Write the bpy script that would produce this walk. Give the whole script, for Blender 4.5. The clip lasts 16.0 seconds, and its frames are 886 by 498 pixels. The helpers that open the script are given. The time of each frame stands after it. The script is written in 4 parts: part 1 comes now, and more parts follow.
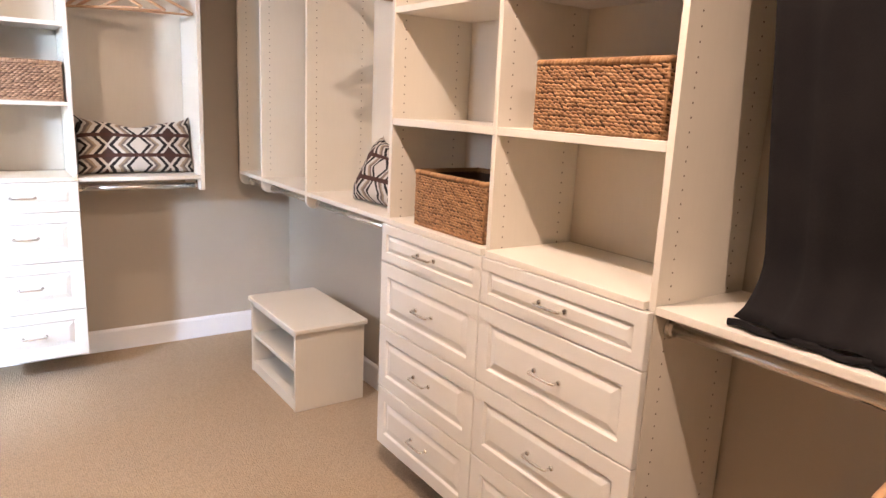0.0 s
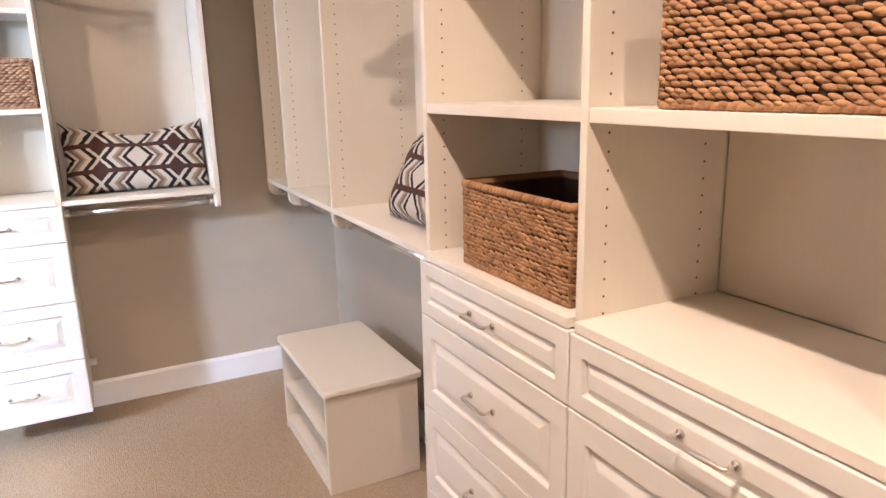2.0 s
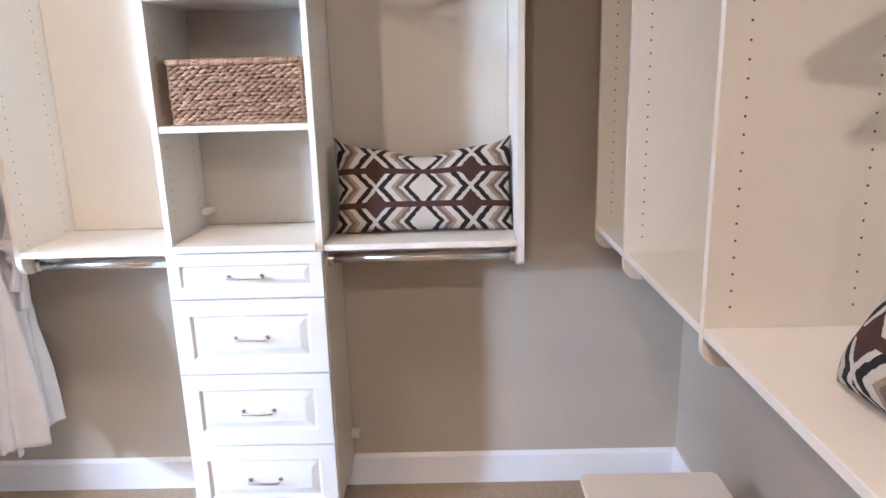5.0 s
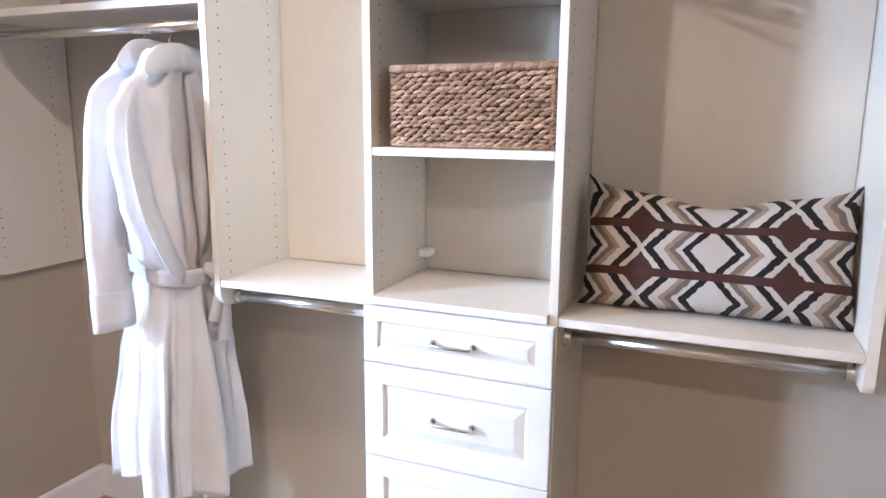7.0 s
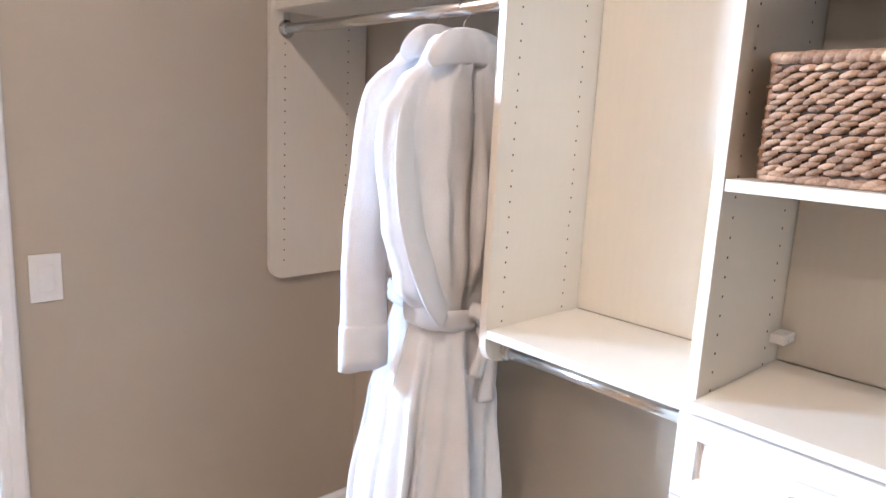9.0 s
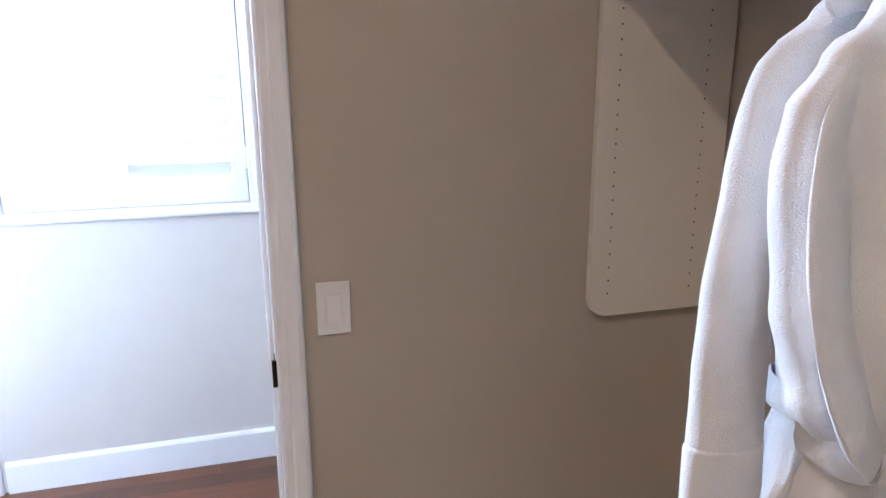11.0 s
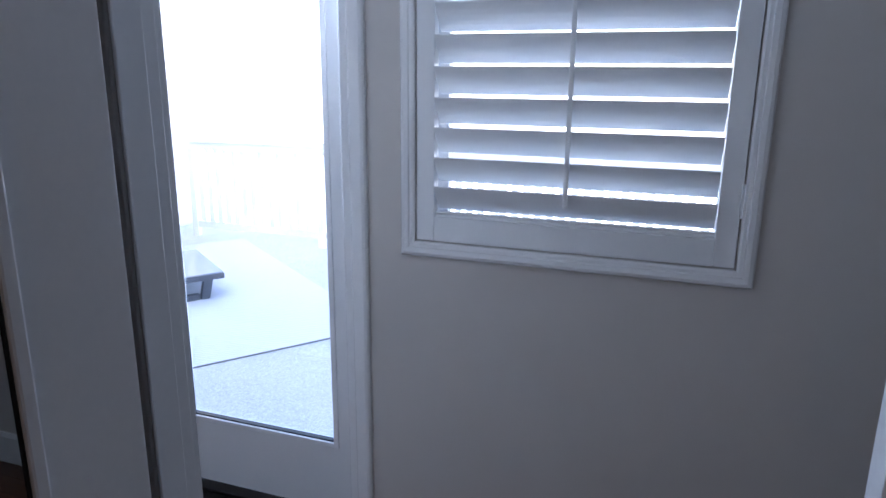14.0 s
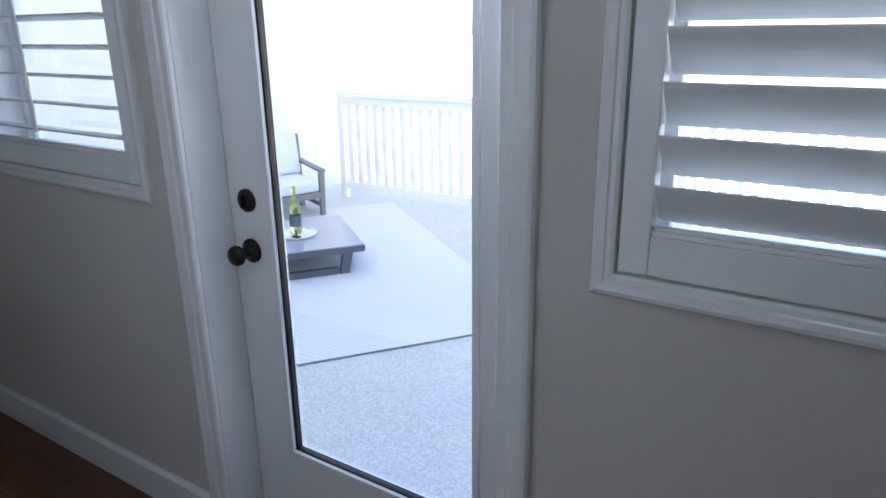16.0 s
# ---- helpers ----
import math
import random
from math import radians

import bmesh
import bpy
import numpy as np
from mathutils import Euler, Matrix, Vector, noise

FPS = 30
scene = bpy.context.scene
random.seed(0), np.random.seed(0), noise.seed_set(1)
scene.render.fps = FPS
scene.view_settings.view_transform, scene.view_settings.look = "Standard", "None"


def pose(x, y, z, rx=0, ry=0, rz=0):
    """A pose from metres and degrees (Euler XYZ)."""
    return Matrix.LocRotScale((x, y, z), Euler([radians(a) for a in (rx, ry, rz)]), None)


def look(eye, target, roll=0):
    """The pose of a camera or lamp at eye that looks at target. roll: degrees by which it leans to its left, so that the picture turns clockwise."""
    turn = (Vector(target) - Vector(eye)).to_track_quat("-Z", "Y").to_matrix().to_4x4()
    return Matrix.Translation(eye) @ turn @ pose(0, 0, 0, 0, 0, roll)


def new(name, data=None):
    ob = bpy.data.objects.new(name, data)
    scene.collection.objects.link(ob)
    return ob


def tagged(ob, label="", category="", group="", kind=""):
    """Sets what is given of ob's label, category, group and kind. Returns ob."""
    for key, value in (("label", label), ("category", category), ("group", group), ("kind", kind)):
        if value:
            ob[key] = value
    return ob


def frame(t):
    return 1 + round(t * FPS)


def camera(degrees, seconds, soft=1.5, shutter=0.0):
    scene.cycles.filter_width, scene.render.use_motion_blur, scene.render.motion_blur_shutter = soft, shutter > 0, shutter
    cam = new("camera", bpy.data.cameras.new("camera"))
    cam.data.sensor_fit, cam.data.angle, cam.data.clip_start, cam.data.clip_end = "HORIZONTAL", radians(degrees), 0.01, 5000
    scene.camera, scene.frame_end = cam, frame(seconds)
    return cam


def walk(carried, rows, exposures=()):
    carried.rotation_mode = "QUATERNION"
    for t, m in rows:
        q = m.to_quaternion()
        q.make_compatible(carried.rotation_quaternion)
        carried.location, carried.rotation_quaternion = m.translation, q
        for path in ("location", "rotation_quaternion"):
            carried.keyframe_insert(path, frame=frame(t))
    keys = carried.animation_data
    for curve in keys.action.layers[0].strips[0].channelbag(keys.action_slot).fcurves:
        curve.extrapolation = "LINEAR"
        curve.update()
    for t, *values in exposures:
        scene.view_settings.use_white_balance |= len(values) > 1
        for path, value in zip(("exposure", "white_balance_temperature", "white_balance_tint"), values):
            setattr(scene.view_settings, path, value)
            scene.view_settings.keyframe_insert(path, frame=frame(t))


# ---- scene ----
cam = camera(66.4, 16.0)
PATH = [
    (0, (-0.079, 0.033, 1.447), (1.04, 1.637, 1.026), 2.6),
    (0.5, (0.072, 0.178, 1.429), (1.221, 1.753, 0.981), 1.0),
    (1, (0.27, 0.321, 1.435), (1.287, 1.981, 0.976), -0.8),
    (1.5, (0.37, 0.51, 1.423), (1.33, 2.199, 0.949), -0.6),
    (2, (0.45, 0.699, 1.428), (1.337, 2.428, 0.957), -1.3),
    (2.5, (0.563, 0.867, 1.433), (1.177, 2.712, 0.966), -3.0),
    (3, (0.63, 1.044, 1.43), (1.074, 2.941, 0.982), -2.4),
    (3.5, (0.654, 1.232, 1.435), (0.962, 3.163, 1.015), -1.7),
    (3.7, (0.661, 1.303, 1.444), (0.927, 3.239, 1.016), -1.9),
    (5.8, (0.721, 2.003, 1.487), (0.389, 3.912, 0.993), -0.5),
    (6, (0.719, 2.058, 1.468), (0.29, 3.952, 0.992), -0.2),
    (6.5, (0.665, 2.192, 1.457), (0.064, 4.05, 1.025), 0.4),
    (7, (0.627, 2.313, 1.441), (-0.114, 4.131, 1.062), 0.4),
    (7.5, (0.624, 2.458, 1.449), (-0.296, 4.185, 1.036), -0.2),
    (8, (0.582, 2.57, 1.435), (-0.592, 4.138, 1.029), 0.4),
    (8.2, (0.521, 2.597, 1.416), (-0.695, 4.139, 1.038), 1.2),
    (10.3, (0.118, 2.9, 1.494), (-1.654, 3.709, 1.041), 1.1),
    (10.5, (0.072, 2.921, 1.485), (-1.734, 3.648, 1.029), 0.5),
    (11, (-0.108, 2.971, 1.49), (-1.976, 3.49, 0.999), -0.3),
    (11.5, (-0.227, 3.009, 1.467), (-2.166, 3.173, 1.005), -0.0),
    (12, (-0.387, 2.967, 1.479), (-2.338, 2.895, 1.047), 0.4),
    (12.5, (-0.536, 2.954, 1.475), (-2.478, 2.755, 1.042), 0.3),
    (13, (-0.704, 2.964, 1.471), (-2.613, 2.567, 1.027), 0.0),
    (13.5, (-0.855, 2.896, 1.482), (-2.712, 2.332, 0.999), 0.5),
    (14, (-1.008, 2.809, 1.484), (-2.834, 2.162, 0.99), 0.5),
    (14.5, (-1.173, 2.758, 1.471), (-2.972, 2.055, 0.952), 0.2),
    (15, (-1.336, 2.68, 1.472), (-3.049, 1.805, 0.922), 0.2),
    (15.5, (-1.479, 2.561, 1.451), (-3.127, 1.59, 0.868), 0.1),
    (16, (-1.649, 2.472, 1.436), (-3.241, 1.435, 0.813), -0.8),
]
EXPOSURES = [(0.0, 6.66, 6280, 17), (2.0, 6.62, 6180, 17), (3.7, 6.54, 5850, 15), (5.8, 6.4, 5500, 15), (6.8, 6.4, 5500, 15), (8.2, 6.42, 5700, 15), (10.3, 6.15, 5900, 13), (11.0, 5.65, 5950, 16), (11.5, 5.2, 6000, 17),
             (12.0, 4.7, 6150, 19), (12.5, 4.25, 6200, 19), (13.0, 3.82, 6150, 20), (13.5, 3.32, 6100, 20), (14.0, 2.78, 6050, 20), (14.5, 2.5, 6050, 18), (15.0, 2.42, 6150, 17), (15.5, 2.44, 6400, 16), (16.0, 2.4, 6600, 15)]
SKY, SUN = 0.15, 5.0
DAY, DOORLIGHT, WINDOWLIGHT = (0.61, 0.79, 1.0), 3.0, 0.65
LAMP = (1.0, 0.76, 0.58)
# The third lamp is unseen, added to light the coat section.
LAMPS = ((-0.20, 2.78, 0.185), (0.45, 1.22, 0.36), (0.40, -0.35, 0.30))
SPREAD = 168
walk(cam, [(t, look(eye, target, roll)) for t, eye, target, roll in PATH], EXPOSURES)


# ---- daylight, lamps ----
world = bpy.data.worlds.new("sky")
scene.world = world
world.use_nodes = True
_n = world.node_tree.nodes
_sky = _n.new("ShaderNodeTexSky")
_sky.sky_type, _sky.sun_disc = "NISHITA", False
_sky.sun_elevation, _sky.sun_rotation = radians(52), radians(75)
world.node_tree.links.new(_sky.outputs[0], _n["Background"].inputs[0])
_n["Background"].inputs[1].default_value = SKY

_sun = bpy.data.lights.new("sun", "SUN")
_sun.energy, _sun.angle, _sun.color = SUN, radians(0.6), (1.0, 0.95, 0.88)
_so = new("sun", _sun)
_so.matrix_world = look((6 * math.sin(radians(75)), 6 * math.cos(radians(75)), 8.0), (0, 0, 0))


# ---- materials ----
class Nodes:
    """A short way to write node trees."""

    def __init__(self, name):
        self.mat = bpy.data.materials.new(name)
        self.mat.use_nodes = True
        self.t = self.mat.node_tree
        self.b = self.t.nodes["Principled BSDF"]

    def add(self, kind, **sets):
        n = self.t.nodes.new("ShaderNode" + kind)
        for k, v in sets.items():
            n.inputs[k.replace("_", " ")].default_value = v
        return n

    def link(self, a, b):
        self.t.links.new(a, b)

    def math(self, op, a, b=0.0, c=0.0):
        n = self.t.nodes.new("ShaderNodeMath")
        n.operation = op
        for i, v in enumerate((a, b, c)):
            if isinstance(v, (int, float)):
                n.inputs[i].default_value = v
            else:
                self.link(v, n.inputs[i])
        return n.outputs[0]

    def mix(self, f, a, b, kind="MIX"):
        n = self.t.nodes.new("ShaderNodeMix")
        n.data_type, n.blend_type = "RGBA", kind
        for s, v in ((0, f), (6, a), (7, b)):
            if isinstance(v, (int, float)):
                n.inputs[s].default_value = v
            elif isinstance(v, tuple):
                n.inputs[s].default_value = (*v, 1) if len(v) == 3 else v
            else:
                self.link(v, n.inputs[s])
        return n.outputs[2]

    def coords(self, scale=(1, 1, 1), kind="Object"):
        c = self.t.nodes.new("ShaderNodeTexCoord")
        m = self.t.nodes.new("ShaderNodeMapping")
        m.inputs["Scale"].default_value = scale
        self.link(c.outputs[kind], m.inputs[0])
        return m.outputs[0]

    def noise(self, vec, scale, detail=4.0):
        n = self.add("TexNoise", Scale=scale, Detail=detail)
        self.link(vec, n.inputs["Vector"])
        return n.outputs["Fac"]

    def bump(self, height, strength, distance):
        n = self.add("Bump", Strength=strength, Distance=distance)
        self.link(height, n.inputs["Height"])
        self.link(n.outputs[0], self.b.inputs["Normal"])


def surface(name, c1, c2, coarse=3.0, fine=60.0, rough=0.5, metal=0.0, bump=0.15, depth=0.001, stretch=(1, 1, 1), spec=0.5, vary=0.0, sheen=0.0):
    """Two-scale mottled surface with fine relief."""
    n = Nodes(name)
    v = n.coords(stretch)
    a, b = n.noise(v, coarse, 3.0), n.noise(v, fine, 5.0)
    f = n.math("ADD", n.math("MULTIPLY", a, 0.55), n.math("MULTIPLY", b, 0.45))
    f = n.math("MULTIPLY_ADD", f, 2.2, -0.6)
    col = n.mix(n.math("MINIMUM", n.math("MAXIMUM", f, 0.0), 1.0), c1, c2)
    if vary:
        o = n.t.nodes.new("ShaderNodeObjectInfo")
        k = n.math("MULTIPLY_ADD", o.outputs["Random"], vary, 1.0 - vary / 2)
        h = n.add("HueSaturation")
        n.link(k, h.inputs["Value"]), n.link(col, h.inputs["Color"])
        col = h.outputs[0]
    n.link(col, n.b.inputs["Base Color"])
    n.link(n.math("MULTIPLY_ADD", b, 0.16, rough - 0.08), n.b.inputs["Roughness"])
    n.b.inputs["Metallic"].default_value = metal
    n.b.inputs["Specular IOR Level"].default_value = spec
    n.b.inputs["Sheen Weight"].default_value = sheen
    if bump:
        n.bump(b, bump, depth)
    return n.mat


M_LAM = surface("cream laminate", (0.70, 0.65, 0.56), (0.74, 0.69, 0.60), 2.5, 90, 0.42, bump=0.12, depth=0.0006, stretch=(1, 1, 0.12))
# Laminate made darker and greyer; the shade of the recesses is in the colour.
M_BACK = surface("laminate backing greyed for recess shade", (0.53, 0.485, 0.41), (0.57, 0.525, 0.45), 2.5, 90, 0.5, bump=0.12, depth=0.0006, stretch=(1, 1, 0.12))
# Same cream laminate, toned down in colour where the compartments are lit less.
M_EBACK = surface("cream laminate backing with recess shade", (0.64, 0.565, 0.455), (0.68, 0.605, 0.49), 2.5, 90, 0.48, bump=0.12, depth=0.0006, stretch=(1, 1, 0.12))
M_EDGE = surface("laminate edge band", (0.71, 0.665, 0.585), (0.75, 0.705, 0.625), 4, 80, 0.4, bump=0.06)
M_FOIL = surface("white drawer foil", (0.69, 0.67, 0.625), (0.72, 0.70, 0.655), 3, 110, 0.32, bump=0.03, depth=0.0004, stretch=(0.15, 1, 1))
M_WALL = surface("greige wall paint", (0.440, 0.384, 0.308), (0.470, 0.412, 0.332), 1.2, 260, 0.62, bump=0.25, depth=0.0008)
M_HALLW = surface("grey wall paint", (0.575, 0.54, 0.51), (0.605, 0.57, 0.54), 1.2, 260, 0.6, bump=0.25, depth=0.0008)
M_CEIL = surface("warm white ceiling paint", (0.62, 0.585, 0.53), (0.66, 0.625, 0.57), 2, 180, 0.8, bump=0.3, depth=0.001)
M_TRIM = surface("white trim paint", (0.77, 0.77, 0.78), (0.82, 0.82, 0.82), 2, 120, 0.22, bump=0.02, depth=0.0004)
M_SHUT = surface("white shutter lacquer", (0.79, 0.80, 0.815), (0.83, 0.84, 0.845), 2, 120, 0.38, bump=0.04, depth=0.0004)
M_CHROME = surface("polished nickel", (0.72, 0.70, 0.67), (0.80, 0.78, 0.75), 8, 200, 0.24, metal=1.0, bump=0.02, depth=0.0002)
M_BLACK = surface("oil rubbed bronze", (0.012, 0.010, 0.010), (0.03, 0.024, 0.02), 14, 160, 0.38, metal=0.6, bump=0.05, depth=0.0003)
# Grey for the shade in the crevice by the door stop.
M_CREVICE = surface("grey crevice shade", (0.17, 0.158, 0.148), (0.22, 0.205, 0.19), 8, 90, 0.7, bump=0.05)
# Shade of pin holes, latch hole and shutter gap, put into the colour.
M_SHADE = surface("dark hole and gap shade", (0.10, 0.07, 0.045), (0.16, 0.11, 0.07), 10, 90, 0.9, bump=0)
M_TERRY = surface("white terry cloth", (0.69, 0.685, 0.69), (0.80, 0.795, 0.80), 18, 420, 0.95, bump=0.7, depth=0.0026, spec=0.06, sheen=0.3)
M_DARK = surface("black wool cloth", (0.010, 0.009, 0.010), (0.020, 0.018, 0.018), 7, 480, 0.95, bump=0.5, depth=0.001, spec=0.05, sheen=0.02)
M_HANG = surface("natural beech hanger", (0.42, 0.24, 0.13), (0.55, 0.34, 0.19), 6, 60, 0.4, bump=0.1, stretch=(1, 1, 0.2))
M_REEDIN = surface("dark basket lining and gap shade", (0.045, 0.022, 0.011), (0.09, 0.046, 0.023), 20, 120, 0.8, bump=0.4)
M_PLANK = surface("red-brown oak plank", (0.075, 0.026, 0.012), (0.16, 0.062, 0.028), 5, 60, 0.34, bump=0.12, depth=0.0006, stretch=(1, 0.07, 1), vary=0.5)
M_STUCCO = surface("cream stucco", (0.68, 0.66, 0.60), (0.76, 0.74, 0.68), 3, 90, 0.9, bump=0.5, depth=0.003)
M_RAIL = surface("cream metal railing", (0.86, 0.85, 0.82), (0.89, 0.88, 0.855), 3, 100, 0.5, bump=0.05)
M_SLATE = surface("dark grey aluminium table", (0.055, 0.065, 0.08), (0.085, 0.095, 0.11), 5, 120, 0.45, bump=0.1)
# Lighter than the slate; sky reflection is put into the colour.
M_TABTOP = surface("grey table top with sky sheen", (0.27, 0.29, 0.33), (0.33, 0.35, 0.39), 5, 120, 0.18, bump=0.03)
M_TEAK = surface("weathered grey teak", (0.16, 0.155, 0.15), (0.27, 0.26, 0.25), 6, 80, 0.7, bump=0.3, stretch=(1, 1, 0.2))
M_CUSH = surface("pale outdoor fabric", (0.66, 0.67, 0.69), (0.74, 0.75, 0.77), 6, 300, 0.9, bump=0.4)
M_TRAY = surface("white marble tray", (0.68, 0.66, 0.62), (0.78, 0.77, 0.74), 8, 60, 0.3, bump=0.05)
M_LABEL = surface("dark bottle label", (0.06, 0.09, 0.14), (0.12, 0.15, 0.2), 20, 120, 0.6, bump=0)
M_SWITCH = surface("white switch plastic", (0.72, 0.71, 0.69), (0.76, 0.75, 0.73), 5, 90, 0.3, bump=0.02)
M_CANIN = surface("white lamp reflector", (0.8, 0.79, 0.76), (0.84, 0.83, 0.8), 5, 60, 0.3, bump=0)


def reed_mat(name, dark, light):
    """Twisted reed: fibres along the strand, each strand of its own tone."""
    n = Nodes(name)
    v = n.coords()
    own = n.t.nodes.new("ShaderNodeNewGeometry").outputs["Random Per Island"]
    fine, mid = n.noise(v, 260, 4), n.noise(v, 45, 3)
    f = n.math("ADD", n.math("MULTIPLY", fine, 0.45), n.math("MULTIPLY", mid, 0.25))
    f = n.math("MULTIPLY_ADD", n.math("ADD", f, n.math("MULTIPLY", own, 0.30)), 1.5, -0.30)
    col = n.mix(n.math("MINIMUM", n.math("MAXIMUM", f, 0.0), 1.0), dark, light)
    n.link(col, n.b.inputs["Base Color"])
    n.link(n.math("MULTIPLY_ADD", fine, 0.25, 0.42), n.b.inputs["Roughness"])
    n.b.inputs["Specular IOR Level"].default_value = 0.35
    n.bump(n.math("ADD", fine, mid), 0.6, 0.0014)
    return n.mat


M_REED = reed_mat("woven water hyacinth", (0.15, 0.066, 0.028), (0.52, 0.29, 0.135))
# Paler copy of the reed; daylight on this basket is put into its colour.
M_REEDLIT = reed_mat("woven water hyacinth paled by daylight", (0.12, 0.055, 0.028), (0.56, 0.36, 0.225))


def concrete_mat():
    """Pale slab with dark and light aggregate chips and faint stains."""
    n = Nodes("speckled balcony concrete")
    v = n.coords()
    chips = n.add("TexVoronoi", Scale=120.0, Randomness=1.0)
    n.link(v, chips.inputs["Vector"])
    tone = n.t.nodes.new("ShaderNodeSeparateColor")
    n.link(chips.outputs["Color"], tone.inputs[0])
    col = n.mix(n.noise(v, 2.2, 4), (0.52, 0.51, 0.50), (0.64, 0.63, 0.61))
    col = n.mix(n.math("MULTIPLY", n.math("GREATER_THAN", tone.outputs[0], 0.80), 0.32), col, (0.30, 0.30, 0.29))
    col = n.mix(n.math("MULTIPLY", n.math("LESS_THAN", tone.outputs[0], 0.22), 0.45), col, (0.80, 0.81, 0.78))
    col = n.mix(n.math("MULTIPLY", n.noise(v, 160, 4), 0.35), col, (0.36, 0.36, 0.37))
    n.link(col, n.b.inputs["Base Color"])
    n.b.inputs["Roughness"].default_value = 0.85
    n.bump(n.noise(v, 160, 4), 0.4, 0.002)
    return n.mat


def carpet_mat():
    n = Nodes("loop pile carpet")
    v = n.coords()
    rows = n.add("TexVoronoi", Scale=135.0, Randomness=0.6)
    n.link(v, rows.inputs["Vector"])
    big, mid = n.noise(v, 1.6, 3), n.noise(v, 26, 4)
    f = n.math("ADD", n.math("MULTIPLY", rows.outputs["Distance"], 0.9), n.math("MULTIPLY", n.noise(v, 60, 4), 0.30))
    col = n.mix(f, (0.56, 0.425, 0.29), (0.285, 0.212, 0.138))
    col = n.mix(n.math("MULTIPLY", mid, 0.35), col, (0.43, 0.36, 0.285))
    col = n.mix(n.math("MULTIPLY", big, 0.25), col, (0.28, 0.22, 0.165))
    n.link(col, n.b.inputs["Base Color"])
    n.b.inputs["Roughness"].default_value, n.b.inputs["Specular IOR Level"].default_value = 0.95, 0.08
    n.bump(n.math("SUBTRACT", 1.0, f), 0.9, 0.004)
    return n.mat


def pillow_mat():
    """Chevrons and lozenges in black, brown, grey and ivory; the UV map is in metres from the middle."""
    n = Nodes("geometric woven pillow")
    uv = n.t.nodes.new("ShaderNodeUVMap")
    sep = n.t.nodes.new("ShaderNodeSeparateXYZ")
    n.link(uv.outputs[0], sep.inputs[0])
    u, v = sep.outputs[0], sep.outputs[1]
    c = n.coords(kind="UV")
    wob = n.math("MULTIPLY_ADD", n.noise(c, 70, 3), 0.014, -0.007)
    big = n.math("PINGPONG", n.math("ADD", u, 3.1), 0.155)
    zig = n.math("PINGPONG", n.math("ADD", v, 1.98), 0.055)
    f = n.math("ADD", n.math("MULTIPLY_ADD", zig, 0.92, big), wob)
    ramp = n.t.nodes.new("ShaderNodeValToRGB")
    ramp.color_ramp.interpolation = "CONSTANT"
    ivory, black, tan, grey, brown = (0.57, 0.52, 0.455), (0.011, 0.009, 0.010), (0.32, 0.24, 0.165), (0.17, 0.13, 0.11), (0.055, 0.025, 0.020)
    stops = ((0.0, ivory), (0.046, black), (0.065, ivory), (0.078, grey), (0.092, tan), (0.106, ivory), (0.127, black), (0.148, ivory), (0.164, brown))
    el = ramp.color_ramp.elements
    while len(el) < len(stops):
        el.new(0.5)
    for e, (p, k) in zip(el, stops):
        e.position, e.color = p * 4, (*k, 1)
    n.link(n.math("MULTIPLY", f, 4.0), ramp.inputs[0])
    band = n.math("LESS_THAN", n.math("ABSOLUTE", n.math("SUBTRACT", n.math("PINGPONG", n.math("ADD", v, 2.035), 0.055), 0.0)), 0.0095)
    col = n.mix(band, ramp.outputs[0], (0.066, 0.025, 0.019))
    thread = n.noise(c, 900, 2)
    col = n.mix(n.math("MULTIPLY", thread, 0.09), col, (0.30, 0.26, 0.22))
    n.link(col, n.b.inputs["Base Color"])
    n.b.inputs["Roughness"].default_value, n.b.inputs["Specular IOR Level"].default_value = 0.9, 0.15
    n.bump(n.math("ADD", thread, n.math("MULTIPLY", n.noise(c, 45, 3), 2.0)), 0.7, 0.003)
    return n.mat


def rug_mat():
    n = Nodes("flatweave rug")
    v = n.coords()
    w = n.t.nodes.new("ShaderNodeTexWave")
    w.bands_direction = "DIAGONAL"
    w.inputs["Scale"].default_value, w.inputs["Distortion"].default_value = 16.0, 3.0
    n.link(v, w.inputs["Vector"])
    col = n.mix(w.outputs["Fac"], (0.60, 0.60, 0.62), (0.72, 0.71, 0.71))
    n.link(n.mix(n.math("MULTIPLY", n.noise(v, 40, 3), 0.3), col, (0.5, 0.5, 0.52)), n.b.inputs["Base Color"])
    n.b.inputs["Roughness"].default_value = 0.95
    n.bump(w.outputs["Fac"], 0.4, 0.003)
    return n.mat


def clear_mat(name, colour, rough=0.0):
    n = Nodes(name)
    n.b.inputs["Base Color"].default_value = (*colour, 1)
    n.b.inputs["Transmission Weight"].default_value, n.b.inputs["Roughness"].default_value, n.b.inputs["IOR"].default_value = 1.0, rough, 1.45
    return n.mat


def mirror_mat():
    n = Nodes("silvered mirror")
    n.b.inputs["Base Color"].default_value = (0.80, 0.84, 0.85, 1)
    n.b.inputs["Metallic"].default_value, n.b.inputs["Roughness"].default_value = 1.0, 0.015
    return n.mat


def glow_mat(name, colour, strength):
    n = Nodes(name)
    n.b.inputs["Emission Color"].default_value, n.b.inputs["Emission Strength"].default_value = (*colour, 1), strength
    return n.mat


M_CONC, M_CARPET, M_PILLOW, M_RUG, M_MIRROR = concrete_mat(), carpet_mat(), pillow_mat(), rug_mat(), mirror_mat()
M_GLASS, M_BOTTLE = clear_mat("window glass", (0.97, 0.99, 0.98)), clear_mat("green bottle glass", (0.55, 0.62, 0.25), 0.02)
M_LENS = glow_mat("lamp lens", (1.0, 0.80, 0.56), 0.9)


